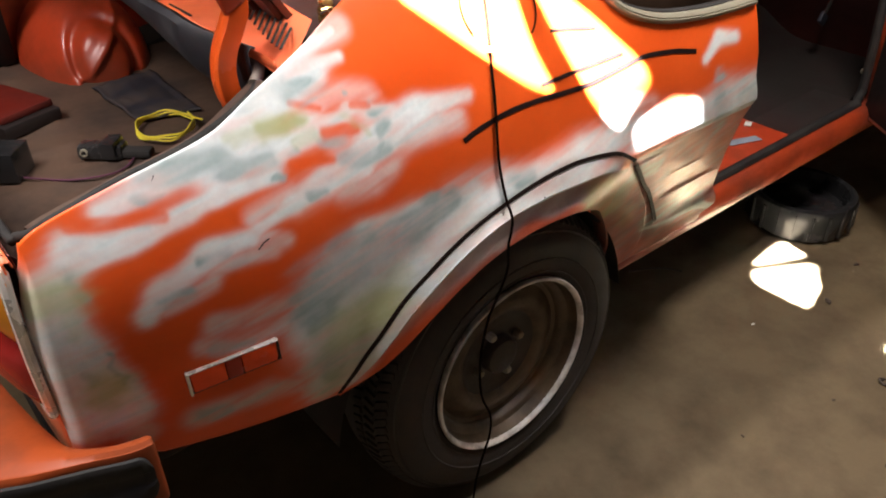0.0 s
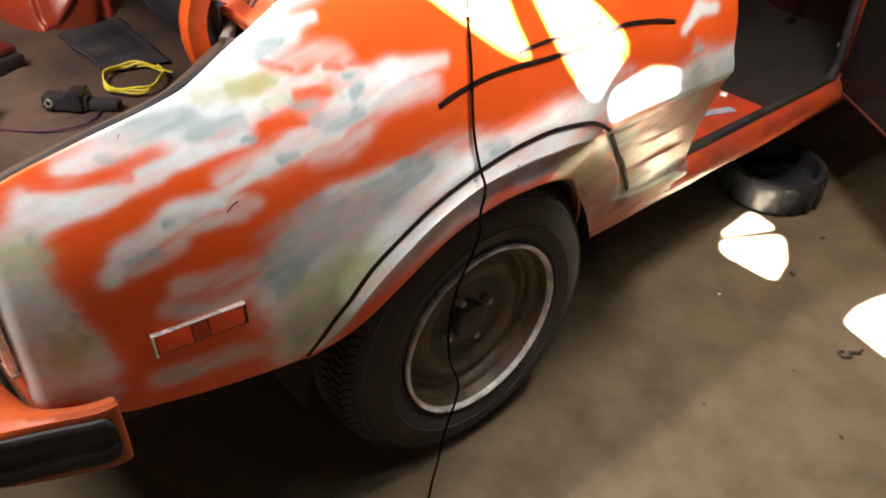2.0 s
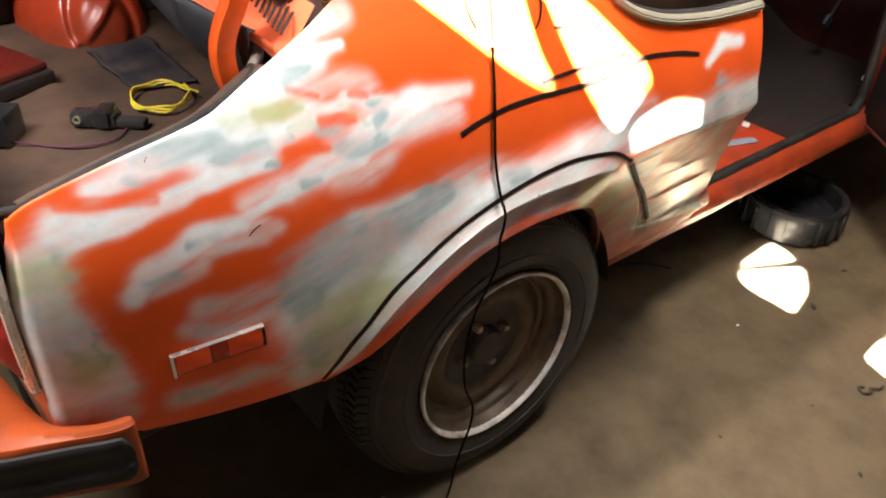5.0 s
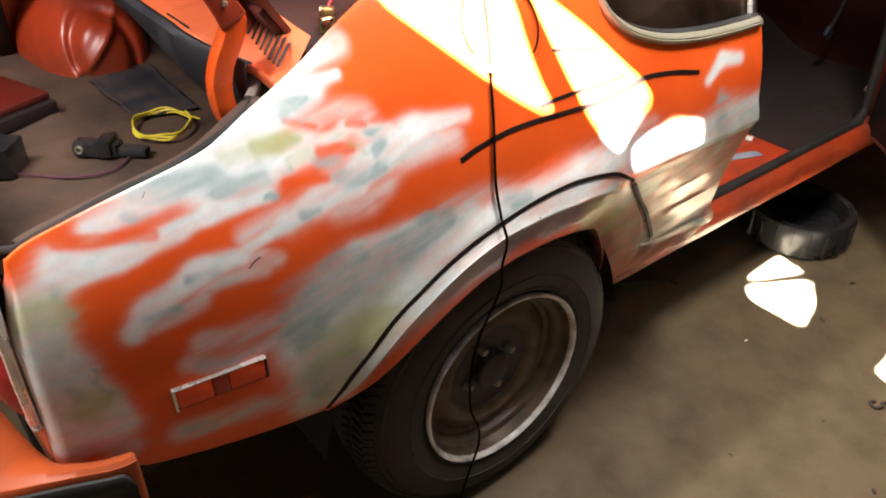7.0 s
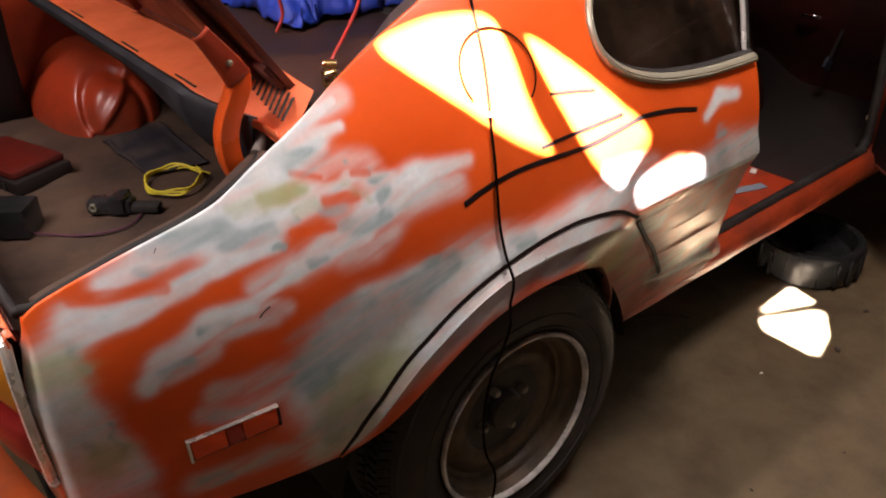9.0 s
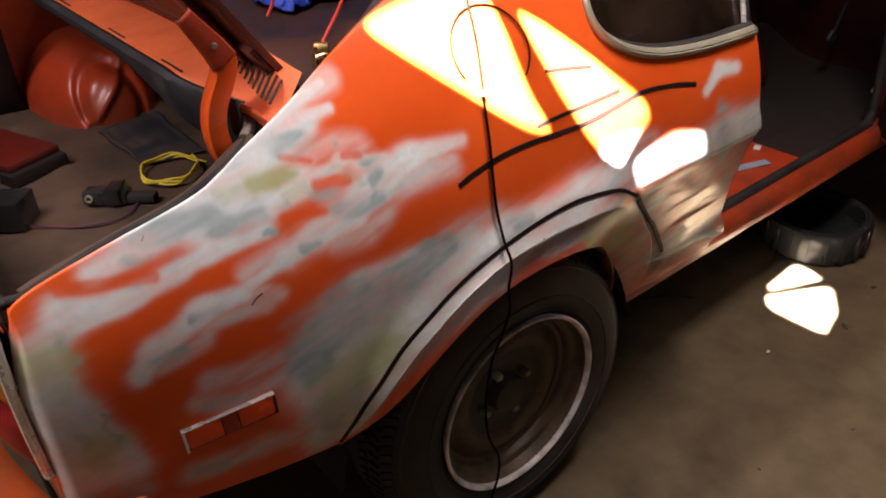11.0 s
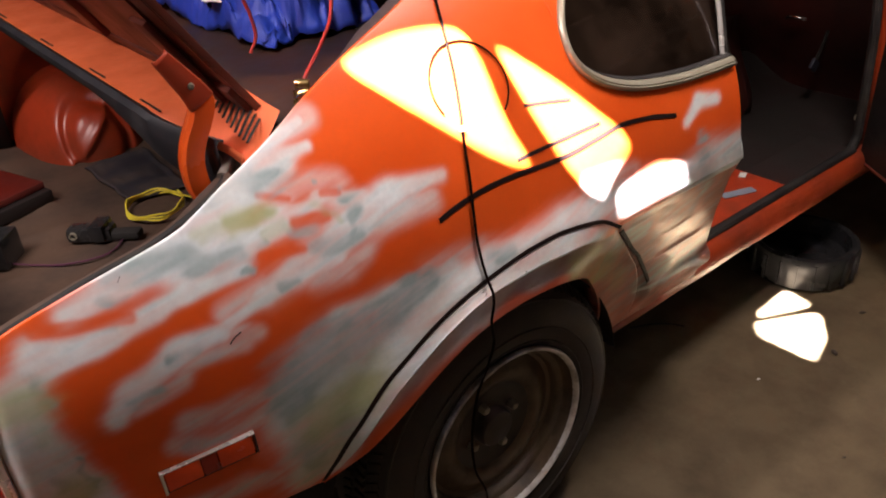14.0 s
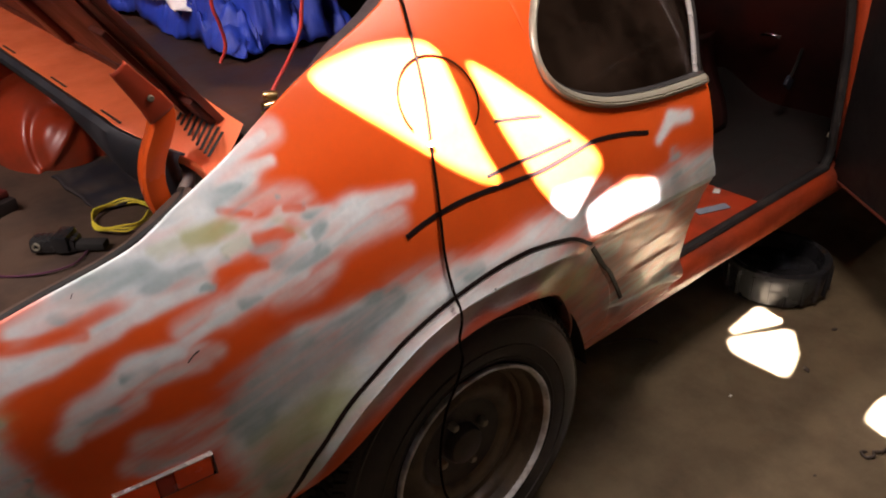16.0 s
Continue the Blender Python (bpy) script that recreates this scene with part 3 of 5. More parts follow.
for a, b in zip(crest, lip):
    w = min(1.0, (a - b).length / 0.06) * (1 - ss(0.08, 0.22, a.x))
    b = b + Vector((0, -0.023, 0.019)) * w
    # crest, ridge, tuck under the ridge, upright band, lip
    f0 = fold(a.x)
    f1 = f0 + 0.075
    row = []
    for f, out in [(f0 * k / 9, -0.0085 * k / 9) for k in range(9)] + [(f0 - 0.01, -0.0087), (f0 + 0.012, -0.0083), (f0 + 0.030, -0.0045)] + \
            [(f0 + 0.055, 0.0065), (f1, 0.0105)] + [(f1 + (1 - f1) * k / 14, 0.0110 * (1 - k / 14) ** 1.8) for k in range(1, 15)]:
        p = a.lerp(b, f)
        p.y = p.y * (1 - w) + w * ((a.y if f < f1 else a.y + (b.y - a.y) * (f - f1) / (1 - f1)) + out)
        row.append(p)
    for q in ((0.004, 0.003), (0.016, 0.006), (0.034, 0.006)):
        row.append(b + Vector((0, q[0], q[1])))
    rows.append(row)
sheet(bm, rows)
# dented panel between arch and door, tucked in below the crease
foot = curve_fn([(0.300, 0.674), (0.311, 0.669), (0.404, 0.640), (0.546, 0.580), (0.641, 0.556), (0.680, 0.561)])
back = curve_fn(sorted([(p.z, p.x) for p in crest if p.x > 0.2]))
rows = []
for z in np.linspace(0.302, 0.680, 130):
    z = float(z)
    row = []
    for k in range(91):
        x = back(z) + (foot(z) - back(z)) * k / 90
        p = skin(x, z)
        e = math.sin(math.pi * k / 90) * (1 - ss(0.655, 0.678, z))
        for hz, x0, x1, deep, wide in ((0.500, 0.36, 0.54, 0.0030, 0.006), (0.570, 0.37, 0.46, 0.0018, 0.006), (0.649, 0.23, 0.29, 0.0025, 0.004), (0.405, 0.36, 0.62, 0.002, 0.005)):
            p.y -= deep * math.exp(-((z - hz) / wide) ** 2) * ss(x0 - 0.03, x0 + 0.02, x) * (1 - ss(x1 - 0.02, x1 + 0.05, x))
        p.y += e * (0.0025 * noise.noise(Vector((x * 11, 0, z * 16))) + 0.0008 * noise.noise(Vector((x * 30, 4, z * 45))))
        p.y -= (0.010 + 0.010 * ss(0.52, 0.66, x)) * ss(0.44, 0.385, z) * (1 - ss(0.385, 0.32, z)) * ss(0.0, 0.15, k / 90)
        p.y -= 0.006 * math.exp(-((x - 0.34 - (0.46 - z) * 0.6) / 0.006) ** 2) * ss(0.38, 0.40, z) * (1 - ss(0.46, 0.48, z))
        row.append(p)
    rows.append(row)
sheet(bm, rows)
quarter = part("quarter_panel", bm, patched, car, "orange panel patched with white primer, grey-blue filler and putty", smooth=50)
paint(quarter)
thicken(quarter)
bm = bmesh.new()
tube_mesh(bm, smooth_path([tuple(skin(x, z) + Vector((0, -0.0008, 0))) for x, z in ((-0.478, 0.783), (-0.470, 0.789), (-0.462, 0.792))], 4), 0.0009, 6)
part("paint_chip", bm, black_void, quarter, "small dark chip in the paint")
bm = bmesh.new()
tube_mesh(bm, [skin(x, z) + Vector((0, -0.0006, 0)) for x, z in ((-0.562, 0.893), (-0.566, 0.888))], 0.0005, 6)
part("scratch", bm, black_void, quarter, "fine dark scratch in the primer")
for x, z, r in ((-0.031, 0.699, 0.0014), (-0.023, 0.77, 0.0010), (0.436, 0.762, 0.0012)):
    bm = bmesh.new()
    bmesh.ops.create_icosphere(bm, subdivisions=2, radius=r)
    bmesh.ops.transform(bm, matrix=Matrix.Translation(skin(x, z) + Vector((0, -0.0003 - 0.012 * (z < 0.70 and x < 0.2), 0))) @ Matrix.Diagonal((1.4, 0.4, 0.9, 1)), verts=bm.verts)
    part("paint_chip", bm, black_void, quarter)

# sill under the door opening, and its rubber tread
bm = bmesh.new()
prof = [(0.20, 0.262), (0.170, 0.268), (0.158, 0.285), (0.155, 0.305), (0.160, 0.330), (0.172, 0.342), (0.190, 0.345), (0.215, 0.343)]
xs = np.linspace(0.27, 1.64, 60)
sheet(bm, [[(x, y + 0.003 * noise.noise(Vector((x * 5, y * 30, 0))), z) for y, z in prof] for x in xs])
sill = part("sill", bm, sill_paint, car, "orange painted sill, scuffed, darkened in place of shade")
thicken(sill, 0.003)
bm = bmesh.new()
tube_mesh(bm, [Vector((x, 0.196, 0.350)) for x in np.linspace(0.62, 1.48, 20)] + smooth_path([(1.48, 0.20, 0.355), (1.512, 0.205, 0.385), (1.515, 0.21, 0.50), (1.502, 0.215, 0.70), (1.485, 0.23, 0.85), (1.45, 0.26, 1.05)], 6), 0.013, 8)
part("door_seal", bm, rubber, car, "black rubber door seal")
bm = bmesh.new()
box(bm, (0.60, 0.214, 0.330), (1.16, 0.44, 0.346), 0.003)
part("sill_plate", bm, red_primer, car)

# front door pillar
bm = bmesh.new()
pil = smooth_path([(1.570, 0.160, 0.285), (1.545, 0.162, 0.34), (1.535, 0.164, 0.45), (1.515, 0.166, 0.60), (1.50, 0.17, 0.75), (1.49, 0.185, 0.88), (1.46, 0.22, 1.05), (1.40, 0.28, 1.25)], 8)
rows = []
for p in pil:
    rows.append([p + Vector(o) for o in ((0.004, 0.040, 0), (0.002, 0.012, 0), (0.010, 0.0, 0), (0.030, -0.004, 0), (0.046, -0.003, 0), (0.052, 0.012, 0))])
sheet(bm, rows)
thicken(part("door_pillar", bm, sill_paint, car, "orange door pillar, darkened in place of shade"), 0.004)

# door swung wide open
bm = bmesh.new()
hinge = Vector((1.565, 0.150, 0.0))
dd = Vector((-0.60, -0.80, 0)).normalized()
nn = Vector((-dd.y, dd.x, 0))
for lo, hi, off in ((0.315, 0.86, 0.0),):
    rows = []
    for f in np.linspace(0.01, 0.95, 14):
        row = []
        for z in np.linspace(lo, hi, 14):
            curve = 0.03 * ((z - 0.68) / 0.3) ** 2
            row.append(hinge + dd * float(f) + nn * (0.040 - curve) + Vector((0, 0, z)))
        rows.append(row)
    sheet(bm, rows)
door_shell = bm
door = part("door", door_shell, orange, car, "wide open door with black inner trim")
thicken(door, 0.003)
bm = bmesh.new()
mdoor = Matrix.Translation(hinge) @ Matrix((( dd.x, nn.x, 0, 0), (dd.y, nn.y, 0, 0), (0, 0, 1, 0), (0, 0, 0, 1)))
box(bm, (0.012, -0.070, 0.321), (0.945, 0.012, 0.855), 0.006, mdoor)
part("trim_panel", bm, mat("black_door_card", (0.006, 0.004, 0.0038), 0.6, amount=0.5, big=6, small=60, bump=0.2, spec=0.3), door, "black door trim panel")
bm = bmesh.new()
box(bm, (0.008, -0.072, 0.314), (0.955, 0.036, 0.322), 0.003, mdoor)
part("door_bottom_edge", bm, shaded_inner_red, door)
bm = bmesh.new()
tube_mesh(bm, smooth_path([mdoor @ Vector(p) for p in ((0.35, -0.070, 0.66), (0.36, -0.103, 0.665), (0.55, -0.103, 0.675), (0.56, -0.070, 0.67))], 5), 0.009, 8)
part("pull_handle", bm, chrome, door, "chrome pull handle")
bm = bmesh.new()
tube_mesh(bm, smooth_path([mdoor @ Vector(p) for p in ((0.10, 0.0, 0.86), (0.20, 0.02, 1.15), (0.32, 0.06, 1.25), (0.90, 0.06, 1.26), (0.93, 0.0, 0.86))], 6), 0.012, 8)
part("window_frame", bm, chrome, door, "chrome window frame")

# side window: trim, seal and glass
frame_pts = smooth_path([tuple(skin(x, z) - Vector((0, 0.006, 0))) for x, z in ((0.50, 1.205), (0.34, 1.125), (0.26, 1.082), (0.204, 1.040), (0.171, 1.000), (0.1625, 0.965), (0.172, 0.938), (0.199, 0.915), (0.240, 0.897), (0.300, 0.882), (0.392, 0.871), (0.480, 0.867), (0.542, 0.866))], 6)
bm = bmesh.new()
rows = []
for i, p in enumerate(frame_pts):
    d = (frame_pts[min(i + 1, len(frame_pts) - 1)] - frame_pts[max(i - 1, 0)]).normalized()
    inn = Vector((0, -1, 0)).cross(d)
    inn = Vector((-d.z, 0, d.x)) if Vector((-d.z, 0, d.x)).dot(Vector((0.36, 0, 1.02)) - Vector((p.x, 0, p.z))) > 0 else Vector((d.z, 0, -d.x))
    rows.append([p + inn * a + Vector((0, b, 0)) for a, b in ((-0.005, 0.010), (-0.005, 0.001), (-0.002, -0.003), (0.001, -0.0035), (0.0025, -0.001), (0.0045, -0.0015), (0.008, 0.002), (0.0105, 0.008))])
sheet(bm, rows)
side_window = part("side_window", bm, dull_chrome, car, "fixed rear side window with dull bright trim")
thicken(side_window, 0.002)
bm = bmesh.new()
rows = []
for i, p in enumerate(frame_pts):
    d = (frame_pts[min(i + 1, len(frame_pts) - 1)] - frame_pts[max(i - 1, 0)]).normalized()
    inn = Vector((-d.z, 0, d.x)) if Vector((-d.z, 0, d.x)).dot(Vector((0.36, 0, 1.02)) - Vector((p.x, 0, p.z))) > 0 else Vector((d.z, 0, -d.x))
    rows.append([p + inn * a + Vector((0, b, 0)) for a, b in ((0.0105, 0.008), (0.0117, 0.0085), (0.0128, 0.011), (0.0138, 0.020))])
sheet(bm, rows)
thicken(part("window_seal", bm, rubber, side_window, "dark rubber glazing seal"), 0.002)
bm = bmesh.new()
up = [skin(0.541, 0.870) + Vector((-0.010, 0.010, 0)), Vector((0.551, 0.105, 0.99)), Vector((0.557, 0.17, 1.10)), Vector((0.560, 0.26, 1.21))]
tube_mesh(bm, smooth_path([tuple(p) for p in up], 6), 0.0048, 8)
part("window_post", bm, bright_trim, side_window, "bright window post")
bm = bmesh.new()
tube_mesh(bm, [p + Vector((0.014, 0.006, 0)) for p in smooth_path([tuple(p) for p in up], 6)], 0.007, 8)
part("post_seal", bm, rubber, side_window)
bm = bmesh.new()
rows = []
for z in np.linspace(0.872, 1.205, 18):
    z = float(z)
    x0 = max(window_back(z) + 0.004, 0.166)
    rows.append([Vector((x0 + (0.566 - x0) * k / 14, side_y(0.4, z) + 0.016, z)) for k in range(15)])
sheet(bm, rows)
pane = part("pane", bm, glass, side_window)
pane.visible_shadow = False

# side marker lamp
def marker():
    m = Matrix.Translation(skin(-0.5355, 0.6385) + Vector((0, 0.0035, 0))) @ Matrix.Rotation(radians(-8), 4, "Z") @ Matrix.Rotation(radians(-1.5), 4, "Y") @ Matrix.Diagonal((0.94, 1, 0.88, 1))
    bm = bmesh.new()
    for lo, hi in (((-0.062, -0.0105, 0.0171), (0.062, 0.008, 0.0191)), ((-0.0628, -0.0106, -0.0196), (-0.0590, 0.008, 0.0198))):
        box(bm, lo, hi, 0.0008, m)
    lamp = part("side_marker", bm, bright_trim, car, "chrome-framed rectangular orange side marker")
    # remaining bars of the chrome frame, black to paint their shaded side
    bm = bmesh.new()
    for lo, hi in (((-0.0588, -0.0075, -0.0195), (0.0605, 0.008, -0.0180)), ((0.0608, -0.0085, -0.0196), (0.0625, 0.008, 0.0166))):
        box(bm, lo, hi, 0.0006, m)
    part("shaded_frame_edge", bm, hub_black, lamp, "lower and end bars of the chrome frame, blackened for shade")
    for a, b, mm, nm in ((-0.0575, -0.012, marker_lens, "lens"), (-0.0115, 0.010, marker_dark, "lens"), (0.0105, 0.0575, marker_lens, "lens")):
        bm = bmesh.new()
        box(bm, (a, -0.0095, -0.0165), (b, 0.008, 0.0168), 0.0015, m)
        part(nm, bm, mm, lamp)


marker()

# tail: rear panel, lamp cluster
bm = bmesh.new()
rows = []
for y in np.linspace(0.085, 1.52, 40):
    rows.append([(-0.728 - 0.02 * math.sin(math.pi * (y - 0.085) / 1.435), y, z) for z in np.linspace(0.52, 0.842, 12)] + [(-0.728, y, 0.846), (-0.722, y, 0.845), (-0.720, y, 0.838)])
sheet(bm, rows)
thicken(part("rear_panel", bm, orange_lifted, car, "orange rear panel"), 0.002)


bm = bmesh.new()
sheet(bm, [[(-0.717, y, 0.836), (-0.712, y, 0.80), (-0.708, y, 0.70), (-0.702, y, 0.60)] for y in np.linspace(0.10, 1.50, 20)])
thicken(part("rear_inner_panel", bm, shaded_inner_red, car, "red inside of the rear panel, darkened for shade"), 0.002)


def tail_lamp():
    bm = bmesh.new()
    tube_mesh(bm, smooth_path([(-0.731, 0.090, 0.832), (-0.734, 0.082, 0.80), (-0.736, 0.080, 0.72), (-0.735, 0.082, 0.655), (-0.735, 0.097, 0.640), (-0.742, 0.25, 0.640), (-0.747, 0.40, 0.642), (-0.747, 0.41, 0.66), (-0.747, 0.41, 0.80), (-0.747, 0.40, 0.838), (-0.742, 0.25, 0.842), (-0.732, 0.105, 0.840)], 6), 0.0065, 8, closed=True)
    lamp = part("tail_lamp", bm, bright_trim, car, "rear lamp cluster with amber and red lenses in chrome")
    for z0, z1, mm in ((0.735, 0.838, amber_lens), (0.645, 0.732, red_lens)):
        bm = bmesh.new()
        rows = []
        for y in np.linspace(0.080, 0.405, 24):
            o = 0.045 * max(0.0, math.sin(math.pi * (y - 0.080) / 0.325)) ** 0.5
            rows.append([(-0.732 - o * max(0.0, math.sin(math.pi * t)) ** 0.4, y, z0 + (z1 - z0) * t) for t in np.linspace(0, 1, 9)])
        sheet(bm, rows)
        part("lens", bm, mm, lamp)


tail_lamp()

# bumper wrapping round the corner, with its rubber strip
def bumper():
    line = smooth_path([(-0.656, 0.002, 0), (-0.661, -0.010, 0), (-0.685, -0.008, 0), (-0.724, 0.008, 0), (-0.755, 0.020, 0), (-0.795, 0.036, 0), (-0.84, 0.065, 0), (-0.88, 0.125, 0), (-0.90, 0.22, 0), (-0.912, 0.40, 0), (-0.92, 0.80, 0), (-0.915, 1.30, 0), (-0.87, 1.54, 0)], 8)
    inner = smooth_path([(-0.655, 0.012, 0), (-0.661, 0.016, 0), (-0.690, 0.024, 0), (-0.714, 0.038, 0), (-0.730, 0.055, 0), (-0.739, 0.085, 0), (-0.746, 0.12, 0), (-0.752, 0.16, 0), (-0.762, 0.24, 0), (-0.772, 0.42, 0), (-0.78, 0.80, 0), (-0.78, 1.30, 0), (-0.745, 1.50, 0)], 8)
    bm = bmesh.new()
    rows = []
    for i, (a, b) in enumerate(zip(line, inner)):
        end = math.sqrt(1 - (1 - min(1.0, i / 9)) ** 2)
        row = []
        for f, z in ((1.0, 0.560), (0.97, 0.602), (0.85, 0.612), (0.55, 0.618), (0.25, 0.620), (0.10, 0.616), (0.05, 0.616), (0.0, 0.611), (0.0, 0.570), (0.0, 0.545), (0.03, 0.531), (0.12, 0.521), (0.5, 0.515), (1.0, 0.513)):
            p = a.lerp(b, f)
            zc = 0.56
            row.append((p.x, p.y, zc + (z - zc) * (0.40 + 0.60 * end)))
        rows.append(row)
    sheet(bm, rows)
    bm.faces.new([bm.verts[i] for i in range(14)] if bm.verts.ensure_lookup_table() is None else [])
    ob = part("bumper", bm, bumper_paint, car, "dirty orange wrap-round bumper, darkened in place of shade")
    bm = bmesh.new()
    rows = []
    for i in range(len(line)):
        a = line[i]
        q0, q1 = line[max(i - 1, 0)], line[min(i + 1, len(line) - 1)]
        d = (q1 - q0).normalized()
        out = Vector((d.y, -d.x, 0))
        if out.dot(a - Vector((-0.5, 0.7, 0))) < 0:
            out = -out
        if i < 11:
            continue
        cap = math.sqrt(max(0.0, min(1.0, (i - 10.5) / 4.5)) * (2 - min(1.0, (i - 10.5) / 4.5)))
        rows.append([a + out * q + Vector((0, 0, 0.572 + h * cap)) for q, h in ((-0.002, 0.036), (0.004, 0.035), (0.006, 0.031), (0.006, 0.014), (0.0035, 0.011), (0.0035, -0.008), (0.006, -0.011), (0.006, -0.029), (0.004, -0.034), (-0.002, -0.035))])
    sheet(bm, rows)
    part("rubber_strip", bm, rubber, ob, "black rubber bumper strip")


bumper()

# rear wheel
dusty_lip = mat("dusty_brown_lip", (0.070, 0.040, 0.026), 0.7, dirt=(0.030, 0.018, 0.013), amount=0.8, big=14, small=90, bump=0.2)
shelf_brown = mat("grimy_brown_shelf", (0.020, 0.011, 0.008), 0.6, dirt=(0.10, 0.030, 0.012), amount=0.7, big=9, small=60, bump=0.2)
pale_seal = mat("weathered_pale_seal", (0.20, 0.17, 0.145), 0.7, dirt=(0.07, 0.055, 0.045), amount=0.8, big=20, small=110, bump=0.2)
tunnel_red = mat("very_dark_red_cabin_paint", (0.050, 0.010, 0.007), 0.5, dirt=(0.014, 0.006, 0.005), amount=0.9, big=5, small=60, bump=0.25)
dusty_gasket = mat("dusty_window_gasket", (0.050, 0.036, 0.036), 0.75, dirt=(0.025, 0.017, 0.016), amount=0.8, big=16, small=90, bump=0.25)
scuffed = mat("scuffed_tyre_edge", (0.05, 0.043, 0.036), 0.85, dirt=(0.012, 0.010, 0.010), amount=1.0, big=9, small=80, bump=0.2)


def wheel():
    m = Matrix.Translation((0, 0.0, 0.295))
    bm = bmesh.new()
    prof = [(0.176, 0.085), (0.188, 0.076), (0.205, 0.068), (0.228, 0.066), (0.252, 0.070), (0.268, 0.079), (0.273, 0.084), (0.277, 0.089), (0.286, 0.102), (0.2925, 0.118), (0.2965, 0.150), (0.2955, 0.200), (0.288, 0.222), (0.26, 0.236), (0.19, 0.220)]
    lathe(bm, prof, 96, m)
    tyre = part("tyre", bm, tyre_rubber, wheel_empty, "dusty black tyre with worn tread blocks")
    blocks = bpy.data.meshes.new("tread_block")
    b2 = bmesh.new()
    box(b2, (-0.0055, -0.011, -0.004), (0.0055, 0.011, 0.004), 0.001)
    b2.to_mesh(blocks)
    b2.free()
    blocks.materials.append(tyre_rubber)
    for row, yy in enumerate((0.100, 0.124, 0.150)):
        for k in range(96):
            a = 2 * math.pi * (k + 0.5 * (row % 2)) / 96
            o = new("tread_block", blocks)
            o.parent = tyre
            rr = (0.2845, 0.2938, 0.2965)[row]
            o.matrix_basis = m @ Matrix.Rotation(-a, 4, "Y") @ Matrix.Translation((0, yy, rr)) @ Matrix.Rotation(radians(22 * (-1) ** row), 4, "Z") @ Matrix.Rotation(radians((36, 14, 0)[row]), 4, "X")
    bm = bmesh.new()
    lathe(bm, [(0.180, 0.079), (0.1830, 0.072), (0.1822, 0.067), (0.180, 0.066), (0.1772, 0.067), (0.1745, 0.070), (0.1730, 0.076)], 96, m)
    rim = part("rim", bm, rim_brown, wheel_empty, "rusty steel wheel with chipped white edge")
    rim.data.materials[0] = rim_white
    bm = bmesh.new()
    lathe(bm, [(0.1732, 0.075), (0.1725, 0.080), (0.170, 0.090), (0.167, 0.096), (0.160, 0.099), (0.156, 0.103), (0.153, 0.116), (0.146, 0.120), (0.138, 0.117), (0.124, 0.108), (0.112, 0.104), (0.102, 0.106), (0.094, 0.112), (0.088, 0.120), (0.080, 0.123), (0.055, 0.124), (0.046, 0.124)], 80, m)
    part("wheel_disc", bm, rim_brown, rim, "brown rusty wheel centre")
    bm = bmesh.new()
    lathe(bm, [(0.040, 0.126), (0.039, 0.108), (0.035, 0.101), (0.024, 0.098), (0.0001, 0.097)], 40, m)
    part("hub", bm, hub_black, rim, "black greasy hub")
    for r0, w0 in ((0.270, 0.0016), (0.222, 0.0010), (0.195, 0.0008)):
        bm = bmesh.new()
        yy = {0.270: 0.0795, 0.222: 0.0655, 0.195: 0.0715}[r0]
        lathe(bm, [(r0 - 2 * w0, yy + 0.001), (r0 - w0, yy - 0.0012), (r0 + w0, yy - 0.0010), (r0 + 2 * w0, yy + 0.002)], 96, m)
        part("sidewall_ring", bm, scuffed, tyre)
    bm = bmesh.new()
    lathe(bm, [(0.096, 0.113), (0.090, 0.1165), (0.080, 0.1205), (0.060, 0.1215), (0.040, 0.121)], 60, m)
    part("hub_ring", bm, hub_black, rim)
    for k in range(4):
        bm = bmesh.new()
        a = radians(22 + 90 * k)
        mm = m @ Matrix.Translation((0.054 * math.cos(a), 0.0, 0.054 * math.sin(a)))
        lathe(bm, [(0.0095, 0.124), (0.0095, 0.110), (0.0065, 0.106), (0.0001, 0.105)], 6, mm)
        part("lug_nut", bm, dull_chrome, rim)


wheel_empty = new("rear_wheel")
wheel_empty.parent = car
wheel()

# wheelhouse, underbody
bm = bmesh.new()
rows = []
for a in np.linspace(0.12, math.pi - 0.12, 30):
    r = 0.345
    rows.append([(r * math.cos(a) - 0.03, y, 0.28 + r * math.sin(a)) for y in np.linspace(0.09, 0.40, 6)] + [(0.05 * math.cos(a), 0.40, 0.28 + 0.05 * math.sin(a))])
sheet(bm, rows)
part("wheelhouse", bm, black_void, car, "black undersealed wheel housing")
bm = bmesh.new()
box(bm, (-0.74, 0.10, 0.47), (-0.36, 1.55, 0.50), 0.01)
box(bm, (0.30, 0.20, 0.27), (1.7, 1.45, 0.30), 0.01)
part("underbody", bm, black_void, car, "dark undersealed floor pan")
bm = bmesh.new()
tube_mesh(bm, [Vector((0, y, 0.295)) for y in np.linspace(0.15, 1.5, 8)], 0.035, 12)
part("rear_axle", bm, black_void, car)
bm = bmesh.new()
lathe(bm, [(0.0001, 0), (0.2965, 0.0), (0.2965, 0.165), (0.0001, 0.165)], 48, Matrix.Translation((0, 1.42, 0.295)))
part("far_wheel", bm, tyre_rubber, car)

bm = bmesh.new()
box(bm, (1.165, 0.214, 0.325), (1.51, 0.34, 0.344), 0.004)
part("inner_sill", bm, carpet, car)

# ---- boot: deck, seal, hinge, lid, floor ----
def deck_z(x, y):
    z = 1.000 + 0.03 * (x + 0.40)
    return z + (min(z, top_z(x) + 0.004) - z) * ss(0.26, 0.115, y)


bm = bmesh.new()
rows = []
